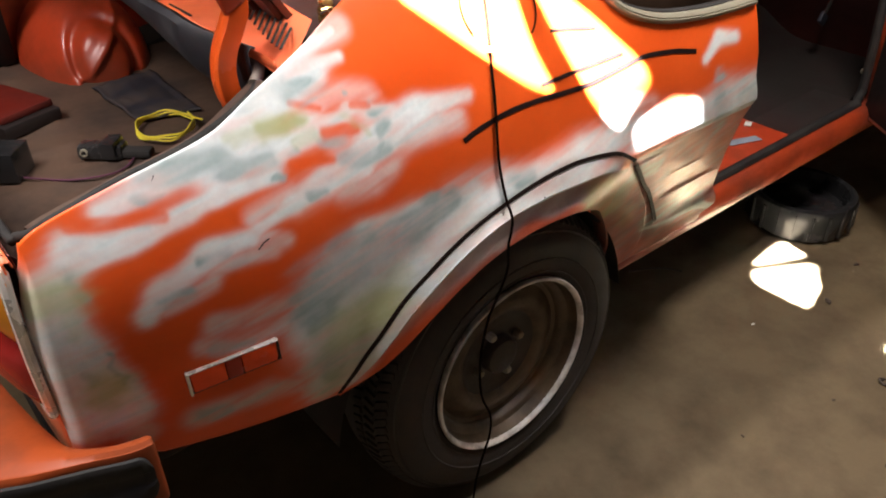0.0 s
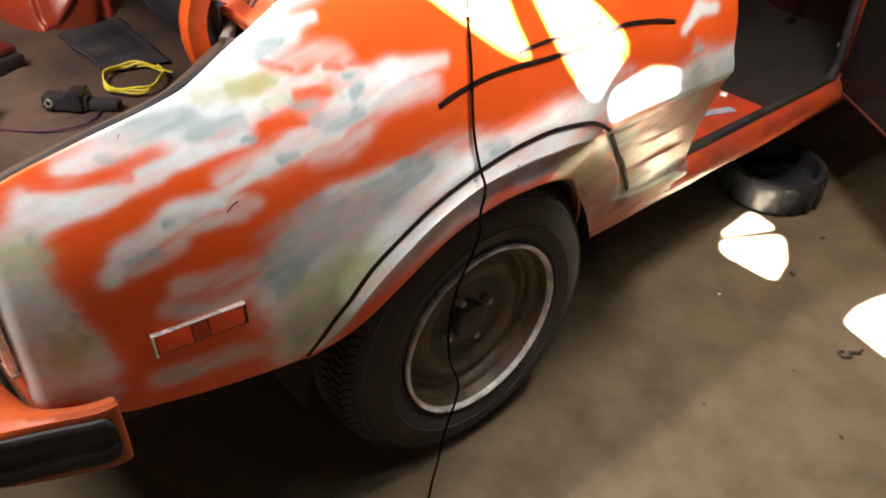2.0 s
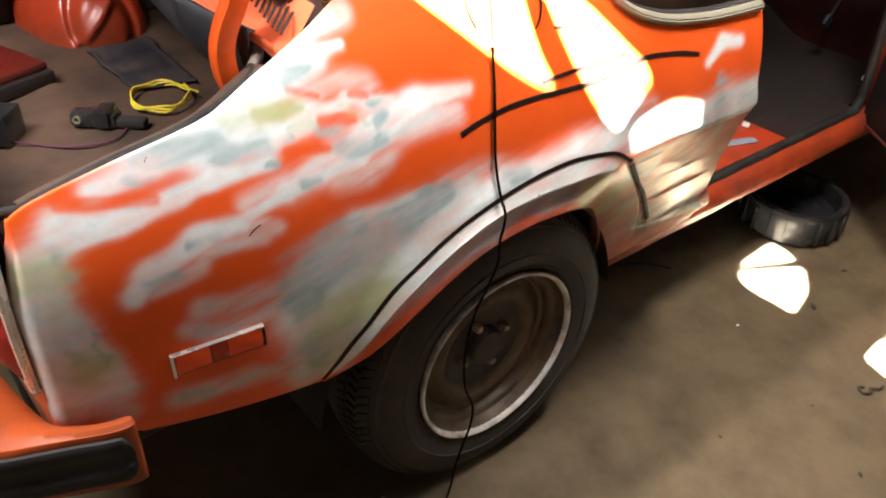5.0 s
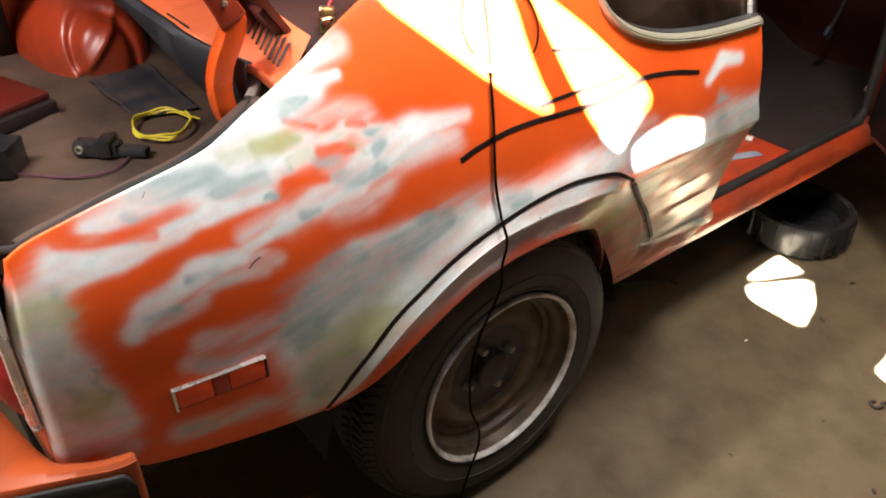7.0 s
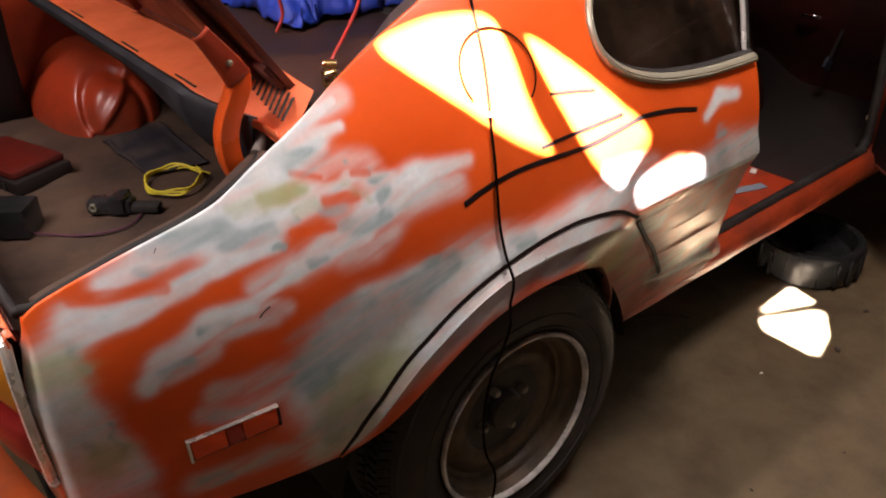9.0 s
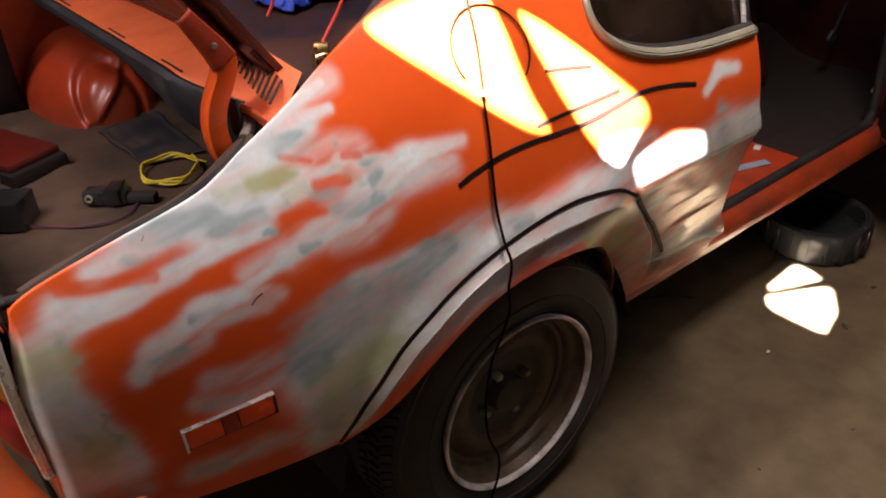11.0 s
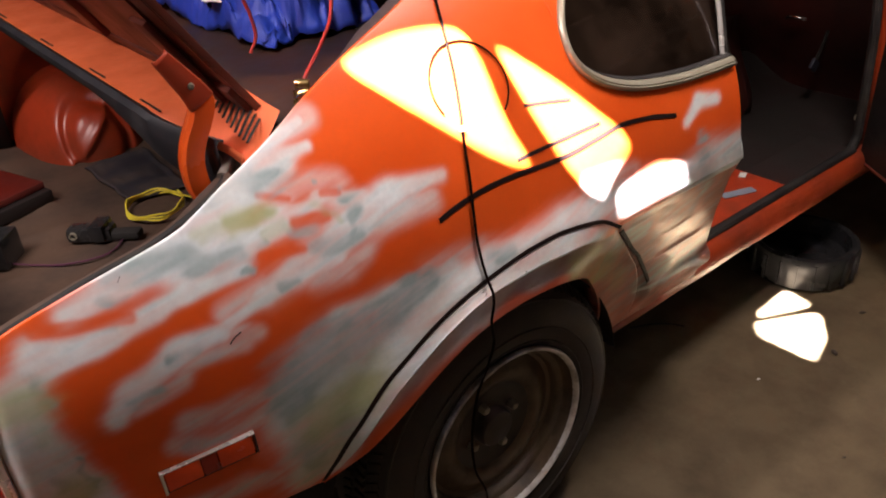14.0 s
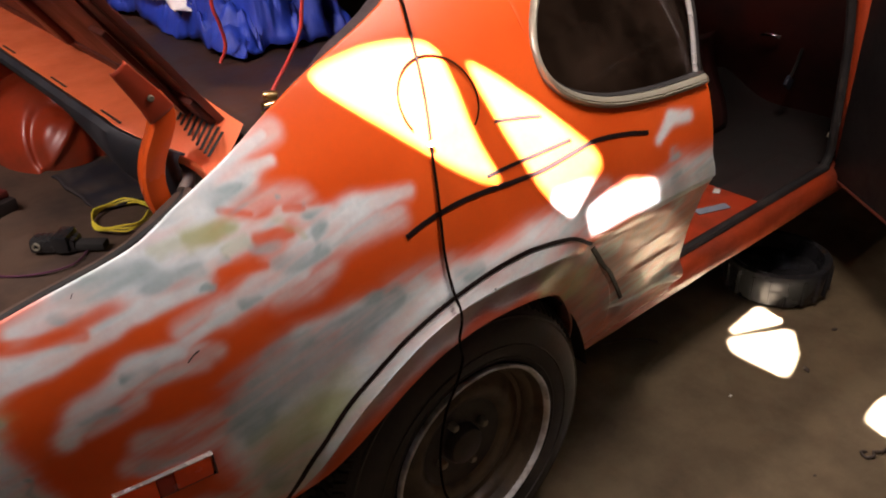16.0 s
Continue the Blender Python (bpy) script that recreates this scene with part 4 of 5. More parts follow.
for y in np.concatenate([np.linspace(0.112, 0.30, 30), np.linspace(0.32, 1.50, 40)]):
    y = float(y)
    back = 0.052 * ss(0.25, 0.13, y)
    rows.append([(-0.434 + back, y, deck_z(-0.43 + back, y) - 0.012), (-0.433 + back, y, deck_z(-0.43 + back, y) - 0.003)] + [(x + back * (1 - k / 8), max(y, side_y(x, deck_z(x, y)) + 0.016), deck_z(x, y)) for k, x in enumerate(np.linspace(-0.430, -0.314, 9))] + [(-0.308, max(y, side_y(-0.31, 1.0) + 0.03), deck_z(-0.31, y) - 0.012)])
sheet(bm, rows)
deck = part("rear_deck", bm, orange_lifted, car, "orange panel between boot opening and rear window, colour lifted against shade")
thicken(deck, 0.002)
slot = bpy.data.meshes.new("vent_slot")
b2 = bmesh.new()
box(b2, (-0.032, -0.0016, -0.0008), (0.032, 0.0016, 0.0008), 0.0005)
b2.to_mesh(slot)
b2.free()
slot.materials.append(black_void)
for k in range(9):
    o = new("vent_slot", slot)
    o.parent = deck
    y = 0.226 - 0.0122 * k
    lean = math.atan2(deck_z(-0.36, y + 0.02) - deck_z(-0.36, y - 0.02), 0.04)
    o.matrix_basis = Matrix.Translation((-0.345 - 0.0012 * k, y, deck_z(-0.345, y) + 0.0026)) @ Matrix.Rotation(lean, 4, "X") @ Matrix.Rotation(radians(48), 4, "Z")
for y in (0.265, 0.46, 0.70, 0.98):
    o = new("vent_slot", slot)
    o.parent = deck
    o.matrix_basis = Matrix.Translation((-0.424, y, deck_z(-0.424, y) + 0.001)) @ Matrix.Rotation(radians(90), 4, "Z")
def edge_in(x, d, h):
    """A point just inboard of the top edge of the side."""
    return (x, side_y(x, top_z(x)) + d, top_z(x) + h)


bm = bmesh.new()
tube_mesh(bm, smooth_path([(-0.436, 0.34, 0.985), (-0.425, 0.26, 0.972), (-0.395, 0.225, 0.955), (-0.374, 0.190, 0.945), (-0.382, 0.160, 0.938), edge_in(-0.415, 0.022, -0.012), edge_in(-0.46, 0.0095, -0.003), edge_in(-0.52, 0.0095, -0.002), edge_in(-0.60, 0.0095, -0.002), edge_in(-0.665, 0.0095, -0.004), (-0.700, 0.125, 0.848), (-0.710, 0.20, 0.843), (-0.715, 0.8, 0.843), (-0.71, 1.45, 0.843)], 8), 0.0058, 10)
part("boot_seal", bm, rubber, car, "black rubber boot seal")
bm = bmesh.new()
tube_mesh(bm, smooth_path([(-0.366, 0.245, 0.955), (-0.368, 0.215, 0.952), (-0.372, 0.185, 0.948), (-0.386, 0.150, 0.943), (-0.405, 0.128, 0.938)], 8), 0.0075, 10)
part("seal_corner", bm, pale_seal, car, "pale grey weathered corner of the boot seal")
bm = bmesh.new()
sheet(bm, [[edge_in(x, 0.008, -0.006), edge_in(x, 0.030, -0.010), edge_in(x, 0.048, -0.016), edge_in(x, 0.052, -0.030)] for x in np.linspace(-0.69, -0.40, 40)])
thicken(part("boot_gutter", bm, dusty_lip, car, "dusty brown gutter along the boot opening"), 0.002)
bm = bmesh.new()
rows = []
for y in np.concatenate([np.linspace(0.152, 0.32, 26), np.linspace(0.35, 1.48, 30)]):
    y = float(y)
    back = 0.052 * ss(0.25, 0.13, y)
    drop = 0.026 + 0.046 * ss(0.46, 0.16, y)
    z0 = deck_z(-0.43 + back, y)
    rows.append([(-0.4325 + back, y, z0 + 0.001), (-0.438 + back, y, z0 + 0.003), (-0.443 + back, y, z0 - 0.003), (-0.442 + back, y, z0 - 0.4 * drop), (-0.437 + back, y, z0 - 0.8 * drop), (-0.428 + back, y, z0 - drop)])
sheet(bm, rows)
thicken(part("deck_flange", bm, seal_grey, car, "grey rubber-edged lip of the boot opening"), 0.003)
bm = bmesh.new()
sheet(bm, [[edge_in(x, 0.006, -0.006), edge_in(x, 0.014, -0.006), edge_in(x, 0.014 + 0.022 * ss(-0.24, -0.12, x), -0.010), edge_in(x, 0.018 + 0.030 * ss(-0.24, -0.12, x), -0.016), edge_in(x, 0.020 + 0.032 * ss(-0.24, -0.12, x), -0.030)] for x in np.linspace(-0.235, 0.06, 40)])
thicken(part("window_gasket", bm, dusty_gasket, car, "dusty brown-grey rear window gasket"), 0.003)
# hinge arm
bm = bmesh.new()
arm = smooth_path([(-0.408, 0.150, 1.046), (-0.398, 0.150, 1.025), (-0.406, 0.150, 1.003), (-0.418, 0.150, 0.981), (-0.4250, 0.150, 0.960), (-0.4262, 0.150, 0.938), (-0.422, 0.150, 0.916), (-0.408, 0.151, 0.885), (-0.38, 0.152, 0.850), (-0.34, 0.155, 0.815)], 6)


def flat_bar(bm, path, half, deep, swell=0.0):
    """A bar bent in its own upright plane, with rolled edges."""
    rows = []
    for i, p in enumerate(path):
        d = (path[min(i + 1, len(path) - 1)] - path[max(i - 1, 0)]).normalized()
        s = Vector((-d.z, 0, d.x))
        w = half * (1 + swell * i / len(path))
        rows.append([p + s * (a * w) + Vector((0, b, 0)) for a, b in ((-1, deep), (-1, 0.003), (-0.88, 0.0), (-0.3, -0.001), (0.3, -0.001), (0.88, 0.0), (1, 0.003), (1, deep))])
    sheet(bm, rows)


bm_arm = bmesh.new()
flat_bar(bm_arm, arm, 0.0122, 0.018)
hinge_arm = part("lid_hinge", bm_arm, orange, car, "curved orange boot-lid hinge arm")
thicken(hinge_arm, 0.0025)
# upper end of the arm; the red paints in its shaded look
bm = bmesh.new()
flat_bar(bm, smooth_path([(-0.401, 0.148, 1.026), (-0.411, 0.148, 1.045), (-0.424, 0.149, 1.066), (-0.438, 0.150, 1.088)], 5), 0.0165, 0.005, -0.45)
thicken(part("hinge_plate", bm, red_primer, hinge_arm, "hinge plate, dark red in place of shade"), 0.0025)
bm = bmesh.new()
lathe(bm, [(0.0001, -0.004), (0.0025, -0.004), (0.0042, -0.002), (0.0042, 0.004)], 10, Matrix.Translation((-0.412, 0.147, 1.049)))
part("bolt", bm, dull_chrome, hinge_arm)

# boot lid standing open
LU = Vector((-0.56, 0, 0.828)).normalized()
LN = Vector((-0.828, 0, -0.56)).normalized()
L0 = Vector((-0.317, 0.17, 0.983))
bm = bmesh.new()
mlid = Matrix((( LU.x, 0, LN.x, L0.x), (LU.y, 1, LN.y, L0.y), (LU.z, 0, LN.z, L0.z), (0, 0, 0, 1)))
rows = []
for y in np.linspace(0.0, 1.33, 34):
    rows.append([mlid @ Vector((u, y, w)) for u, w in ((0.004, 0.006), (0.0, 0.004), (0.002, 0.0), (0.03, -0.001), (0.25, -0.002), (0.58, -0.001), (0.60, 0.0), (0.602, 0.006), (0.59, 0.008))])
sheet(bm, rows)
lid = part("boot_lid", bm, orange, car, "boot lid standing open, its red inside darkened for shade")
thicken(lid, 0.002)
bm = bmesh.new()
box(bm, (0.002, 0.004, 0.002), (0.055, 1.326, 0.014), 0.004, mlid)
box(bm, (0.055, 0.004, 0.001), (0.56, 0.062, 0.007), 0.002, mlid)
box(bm, (0.055, 1.268, 0.004), (0.56, 1.326, 0.026), 0.005, mlid)
box(bm, (0.53, 0.062, 0.006), (0.595, 1.268, 0.026), 0.005, mlid)
box(bm, (0.055, 0.062, 0.002), (0.54, 1.268, 0.010), 0.0, mlid)
box(bm, (0.055, 0.40, 0.008), (0.54, 0.46, 0.022), 0.006, mlid)
part("inner_frame", bm, shaded_inner_red, lid, "red stamped inner frame, darkened for shade")
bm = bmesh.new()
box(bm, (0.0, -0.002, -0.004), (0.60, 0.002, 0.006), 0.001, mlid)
part("lid_edge", bm, shaded_inner_red, lid)
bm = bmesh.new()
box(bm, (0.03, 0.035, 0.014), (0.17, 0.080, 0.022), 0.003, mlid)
part("hinge_plate", bm, shaded_inner_red, lid)

# floor and sides of the boot
bm = bmesh.new()
rows = []
for x in np.linspace(-0.735, 0.12, 44):
    row = []
    for y in np.linspace(0.10, 1.56, 60):
        z = 0.575 + 0.003 * noise.noise(Vector((x * 9, y * 9, 0))) + 0.006 * (math.sin(y * 42) > 0.55) * (x < -0.42)
        z += 0.16 * ss(0.24, 0.10, y) + 0.12 * ss(-0.64, -0.735, x)
        row.append((x, y, z))
    rows.append(row)
sheet(bm, rows)
part("boot_floor", bm, tan_floor, car, "dusty brown boot floor")
bm = bmesh.new()
sheet(bm, [[(x, 1.55 - 0.05 * ss(0.7, 0.95, z), z) for z in np.linspace(0.5, 0.97, 10)] for x in np.linspace(-0.74, 0.12, 20)])
part("far_boot_wall", bm, red_primer, car, "red painted inner side of the boot")
bm = bmesh.new()
rows = []
for a in np.linspace(0, math.pi, 80):
    row = []
    for f in np.linspace(0, 1, 60):
        w = max(0.0, math.cos(f * math.pi / 2)) ** 0.7
        u, v = w * math.cos(a), w * math.sin(a)
        ridge = -0.012 * math.exp(-((math.hypot(u * 1.1 + 0.05, v - 0.25) - 0.50) / 0.08) ** 2) + 0.007 * math.exp(-((u * 0.8 - v + 0.45) / 0.09) ** 2)
        row.append((-0.245 + 0.150 * u, 1.50 - 0.27 * math.sin(f * math.pi / 2) - ridge * 1.5, 0.572 + (0.185 + ridge) * v))
    rows.append(row)
sheet(bm, rows)
part("inner_wheelhouse", bm, red_primer, car, "glossy red inner wheel housing")
bm = bmesh.new()
box(bm, (0.10, 0.12, 0.50), (0.13, 1.56, 0.93), 0.005)
part("seat_bulkhead", bm, black_void, car)

# dark sheets laid over the far corner in place of its shade
bm = bmesh.new()
sheet(bm, [[(x, 1.50 - 0.05 * ss(0.7, 0.95, z), z) for z in np.linspace(0.58, 0.95, 8)] for x in np.linspace(-0.73, -0.40, 10)])
sheet(bm, [[(x, y, 0.95 - 0.01 * ss(-0.5, -0.73, x)) for y in np.linspace(1.30, 1.56, 6)] for x in np.linspace(-0.73, -0.46, 8)])
thicken(part("boot_corner_shade", bm, interior_black, car, "dark sheets standing in for shade in the boot's far corner"), 0.003)

# cabin
bm = bmesh.new()
rows = [[(x, y, 0.315 + 0.10 * math.exp(-((y - 0.83) / 0.10) ** 2) + 0.004 * noise.noise(Vector((x * 8, y * 8, 0)))) for y in np.linspace(0.26, 1.42, 36)] for x in np.linspace(0.12, 2.0, 40)]
sheet(bm, rows)
part("cabin_floor", bm, carpet, car, "bare near-black cabin floor with tunnel")
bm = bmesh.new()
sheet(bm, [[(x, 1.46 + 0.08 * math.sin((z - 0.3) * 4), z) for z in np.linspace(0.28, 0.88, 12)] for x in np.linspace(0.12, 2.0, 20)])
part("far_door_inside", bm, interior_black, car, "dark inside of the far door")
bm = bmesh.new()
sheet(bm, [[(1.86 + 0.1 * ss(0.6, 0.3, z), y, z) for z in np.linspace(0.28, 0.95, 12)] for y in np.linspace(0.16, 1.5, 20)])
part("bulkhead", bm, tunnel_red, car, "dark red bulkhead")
bm = bmesh.new()
rows = []
for x in np.linspace(0.12, 0.75, 12):
    rows.append([(x, y, z) for y, z in ((0.16 if x < 0.62 else 0.30, 0.34), (0.30, 0.36), (0.32, 0.50))])
sheet(bm, rows)
part("rear_footwell", bm, red_primer, car)
bm = bmesh.new()
for x0, x1, z0, z1 in ((0.32, 0.60, 0.34, 0.44),):
    box(bm, (x0, 0.34, z0), (x1, 1.36, z1), 0.03)
box(bm, (0.14, 0.34, 0.40), (0.28, 1.36, 0.90), 0.05)
part("rear_seat", bm, interior_black, car, "black rear seat")
bm = bmesh.new()
rows = []
for x in np.linspace(-0.02, 1.30, 20):
    rows.append([(x, y, 1.385 - 0.10 * ((y - 0.82) / 0.55) ** 2 - 0.10 * ss(0.25, -0.02, x) - 0.04 * ss(0.9, 1.3, x)) for y in np.linspace(0.27, 1.37, 20)])
sheet(bm, rows)
thicken(part("roof", bm, orange, car, "orange roof"), 0.003)
bm = bmesh.new()
sheet(bm, [[(x, 1.63 - (side_y(x, z) - 0.015), z) for z in np.linspace(0.60, 0.92, 16)] for x in np.linspace(-0.74, 2.3, 30)])
sheet(bm, [[(x, 1.63 - (side_y(-0.1, z) - 0.015), z) for z in np.linspace(0.92, 1.26, 12)] for x in np.linspace(-0.25, 0.25, 10)])
part("far_side", bm, orange, car, "orange far side of the body")
bm = bmesh.new()
sheet(bm, [[(x, 0.155 if x < 1.68 else 0.02, z) for z in np.linspace(0.30, 0.86, 10)] for x in np.linspace(1.66, 2.6, 16)])
sheet(bm, [[(x, y, 0.87) for y in np.linspace(0.03, 1.6, 10)] for x in np.linspace(1.9, 2.9, 10)])
part("front_body", bm, orange, car)

bm = bmesh.new()
box(bm, (-0.022, -0.004, -0.018), (0.022, 0.008, 0.018), 0.004, Matrix.Translation((1.79, 0.50, 0.460)) @ Matrix.Rotation(radians(35), 4, "Y"))
pedal = part("pedal", bm, mat("worn_grey_pedal", (0.05, 0.055, 0.075), 0.4, 0.5, amount=0.6, big=20, small=90), car, "worn grey metal pedal")
bm = bmesh.new()
tube_mesh(bm, smooth_path([(1.80, 0.505, 0.47), (1.82, 0.505, 0.50), (1.85, 0.505, 0.56)], 5), 0.006, 8)
part("pedal_arm", bm, black_void, pedal)
bm = bmesh.new()
tube_mesh(bm, smooth_path([(1.84, 0.58, 0.585), (1.825, 0.60, 0.592), (1.825, 0.63, 0.590), (1.84, 0.65, 0.58)], 5), 0.006, 8)
part("bracket", bm, chrome, car, "small bright metal bracket under the dash")
bm = bmesh.new()
lathe(bm, [(0.0001, -0.006), (0.006, -0.005), (0.008, 0.0), (0.008, 0.006)], 12, Matrix.Translation((1.535, 0.225, 0.425)))
part("screw", bm, dull_chrome, car)
bm = bmesh.new()
rows = []
for x in np.linspace(1.10, 1.62, 16):
    rows.append([(x + 0.10 * ss(0.32, 0.60, z), 0.60 + 0.16 * ss(0.33, 0.60, z) + 0.02 * noise.noise(Vector((x * 6, z * 6, 2))), z) for z in np.linspace(0.322, 0.60, 14)])
sheet(bm, rows)
thicken(part("tunnel_side", bm, tunnel_red, car, "very dark red side of the tunnel"), 0.004)

# ---- things on and in the car ----
def ribbon(bm, pts, width, lift=0.0012):
    """Tape laid on the skin along (x, z) points."""
    path = [skin(p.x, p.z) for p in smooth_path([(x, 0, z) for x, z in pts], 8)]
    rows = []
    for i, p in enumerate(path):
        d = (path[min(i + 1, len(path) - 1)] - path[max(i - 1, 0)]).normalized()
        e = 0.002
        n = (skin(p.x + e, p.z) - skin(p.x - e, p.z)).cross(skin(p.x, p.z + e) - skin(p.x, p.z - e)).normalized()
        if n.y > 0:
            n = -n
        s = n.cross(d)
        w = width * (1 + 0.10 * noise.noise(p * 30))
        rows.append([p + s * (k * w / 2) + n * (lift + h) for k, h in ((-1, -0.001), (-0.95, 0.0004), (0, 0.0006), (0.95, 0.0004), (1, -0.001))])
    sheet(bm, rows)


TAPES = [("long wavy strip of dark tape across the orange panel", 0.0074, [(-0.158, 0.819), (-0.125, 0.827), (-0.071, 0.834), (-0.014, 0.835), (0.044, 0.832), (0.106, 0.831), (0.174, 0.837), (0.230, 0.841), (0.301, 0.833), (0.362, 0.820)]),
         ("thin strip of dark tape on the orange panel", 0.0058, [(-0.001, 0.853), (0.063, 0.855), (0.179, 0.857)]),
         ("short strip of dark tape on the orange pillar", 0.0050, [(0.041, 0.917), (0.085, 0.911), (0.132, 0.903)]),
         ("dark tape following the crest of the wheel arch", 0.0066, [(a, b + 0.004) for a, b in RIDGE[:-1]] + [(0.214, 0.668)]),
         ("end of dark tape hanging down the dented panel", 0.0080, [(0.214, 0.664), (0.246, 0.630), (0.290, 0.582), (0.322, 0.552), (0.362, 0.505), (0.398, 0.462), (0.428, 0.424)])]
for lab, w, pts in TAPES:
    bm = bmesh.new()
    ribbon(bm, pts, w, 0.005 if "hanging" in lab else 0.0012)
    thicken(solo("tape_strip", bm, tape_mat, lab, "tape", "tape strips on the car"), 0.0006)

# loop of thin wire hanging on the pillar
bm = bmesh.new()
loop = [skin(-0.039 + 0.066 * math.cos(a), 0.964 + 0.054 * math.sin(a)) + Vector((0, -0.004, 0)) for a in np.linspace(radians(-50), radians(205), 44)]
tube_mesh(bm, loop, 0.0015, 6)
solo("wire_loop", bm, cable_mat, "thin dark wire loop resting on the orange pillar", "wire")

# cable hung over the side down to the floor
bm = bmesh.new()
cab = [(0.02, 1.20), (-0.010, 1.13), (-0.026, 1.078), (-0.044, 1.026), (-0.058, 0.981), (-0.073, 0.937), (-0.084, 0.903), (-0.093, 0.861), (-0.101, 0.817), (-0.105, 0.768), (-0.105, 0.722)]
pts = [tuple(skin(x, z) + Vector((0, -0.0045, 0))) for x, z in cab] + [(-0.1030, -0.0110, 0.697), (-0.1000, -0.0085, 0.672), (-0.1030, -0.0065, 0.648), (-0.093, 0.004, 0.620), (-0.066, 0.032, 0.563), (-0.066, 0.050, 0.504), (-0.087, 0.054, 0.453), (-0.101, 0.055, 0.373), (-0.097, 0.055, 0.291), (-0.079, 0.050, 0.233), (-0.082, 0.048, 0.185), (-0.095, 0.050, 0.14), (-0.105, 0.058, 0.07), (-0.11, 0.06, 0.02), (-0.14, 0.04, 0.006), (-0.22, -0.02, 0.005), (-0.33, -0.06, 0.005)]
tube_mesh(bm, smooth_path(pts, 6), 0.0022, 8)
solo("cable", bm, cable_mat, "black cable hanging over the car side to the floor", "cable")
bm = bmesh.new()
box(bm, (-0.0045, -0.006, -0.003), (0.0045, 0.0, 0.003), 0.0012, Matrix.Translation(skin(-0.082, 0.921) + Vector((0, -0.007, 0))))
solo("cable_clip", bm, white_cloth, "small white clip on the hanging cable", "clip")

# yellow hose coil
bm = bmesh.new()
pts = []
for k in range(84):
    a = 2 * math.pi * k / 28 + 0.4
    r = 0.064 + 0.0035 * math.sin(k * 0.45) + 0.002 * math.sin(k * 1.1)
    pts.append(Vector((-0.277 + r * 0.96 * math.cos(a), 0.862 + r * math.sin(a) * 1.04, 0.584 + 0.0045 * (k / 28) + 0.002 * math.sin(k * 1.3))))
pts += [Vector((-0.222, 0.842, 0.600)), Vector((-0.205, 0.832, 0.592))]
tube_mesh(bm, pts, 0.0022, 8)
solo("hose_coil", bm, yellow, "coiled thin yellow hose lying on the boot floor", "hose")

# black power tool and its lead
tool = tagged(new("tool"), "black hand tool lying on the dusty boot floor", "tool")
mt = Matrix.Translation((-0.408, 0.818, 0.578)) @ Matrix.Rotation(radians(-42), 4, "Z")
bm = bmesh.new()
box(bm, (-0.062, -0.020, 0.0), (0.03, 0.020, 0.030), 0.009, mt)
box(bm, (-0.01, -0.028, 0.004), (0.02, 0.024, 0.040), 0.006, mt)
part("body", bm, lid_plastic, tool)
bm = bmesh.new()
box(bm, (0.02, -0.016, 0.002), (0.085, 0.014, 0.020), 0.008, mt)
part("handle", bm, rubber, tool)
bm = bmesh.new()
lathe(bm, [(0.005, -0.003), (0.008, -0.003), (0.008, 0.003), (0.005, 0.003), (0.005, -0.003)], 14, mt @ Matrix.Translation((-0.045, -0.0215, 0.018)))
part("eyelet", bm, dull_chrome, tool)
bm = bmesh.new()
tube_mesh(bm, smooth_path([(-0.36, 0.80, 0.582), (-0.42, 0.74, 0.582), (-0.50, 0.76, 0.582), (-0.56, 0.82, 0.582), (-0.62, 0.90, 0.582)], 6), 0.0022, 6)
solo("thin_lead", bm, mat("purple_lead", (0.10, 0.03, 0.06), 0.5), "thin dark purple lead across the boot floor", "wire")

# worn mat pressed on the boot floor
bm = bmesh.new()
c = [Vector(q) for q in ((-0.319, 1.190, 0), (-0.167, 1.215, 0), (-0.176, 0.905, 0), (-0.306, 0.935, 0))]
rows = []
for f in np.linspace(0, 1, 24):
    row = []
    for g in np.linspace(0, 1, 24):
        q = c[0].lerp(c[3], f).lerp(c[1].lerp(c[2], f), g)
        rim = 0.003 * (min(f, 1 - f, g, 1 - g) < 0.06)
        row.append(q + Vector((0.006 * noise.noise(Vector((f * 4, 1, g * 4))), 0.006 * noise.noise(Vector((f * 4, g * 4, 3))), 0.581 + rim + 0.003 * noise.noise(Vector((f * 5, g * 5, 0))))))
    rows.append(row)
sheet(bm, rows)
thicken(solo("rubber_mat", bm, mat_black, "worn dark mat on the dusty boot floor", "mat"), 0.004)

# red case on a black box, small grey box
case = tagged(new("tool_case"), "red and black tool case in the boot", "case")
mc = Matrix.Translation((-0.525, 1.165, 0.578)) @ Matrix.Rotation(radians(-70), 4, "Z") @ Matrix.Diagonal((0.72, 0.72, 0.85, 1))
bm = bmesh.new()
box(bm, (-0.15, -0.10, 0.0), (0.17, 0.09, 0.035), 0.006, mc)
part("base", bm, interior_black, case)
bm = bmesh.new()
box(bm, (-0.14, -0.09, 0.0355), (0.15, 0.085, 0.055), 0.006, mc)
part("cover", bm, mat("red_case_plastic", (0.10, 0.009, 0.005), 0.45, amount=0.6, big=8, small=80), case, "red cover")
for k in range(6):
    bm = bmesh.new()
    box(bm, (-0.12 + 0.045 * k, -0.104, 0.006), (-0.105 + 0.045 * k, -0.0995, 0.030), 0.002, mc)
    part("rib", bm, lid_plastic if k else red_primer, case)
bm = bmesh.new()
box(bm, (-0.05, -0.035, 0.0), (0.05, 0.035, 0.06), 0.004, Matrix.Translation((-0.60, 0.88, 0.578)) @ Matrix.Rotation(radians(-40), 4, "Z"))
solo("small_box", bm, lid_plastic, "small dark box in the boot", "box")

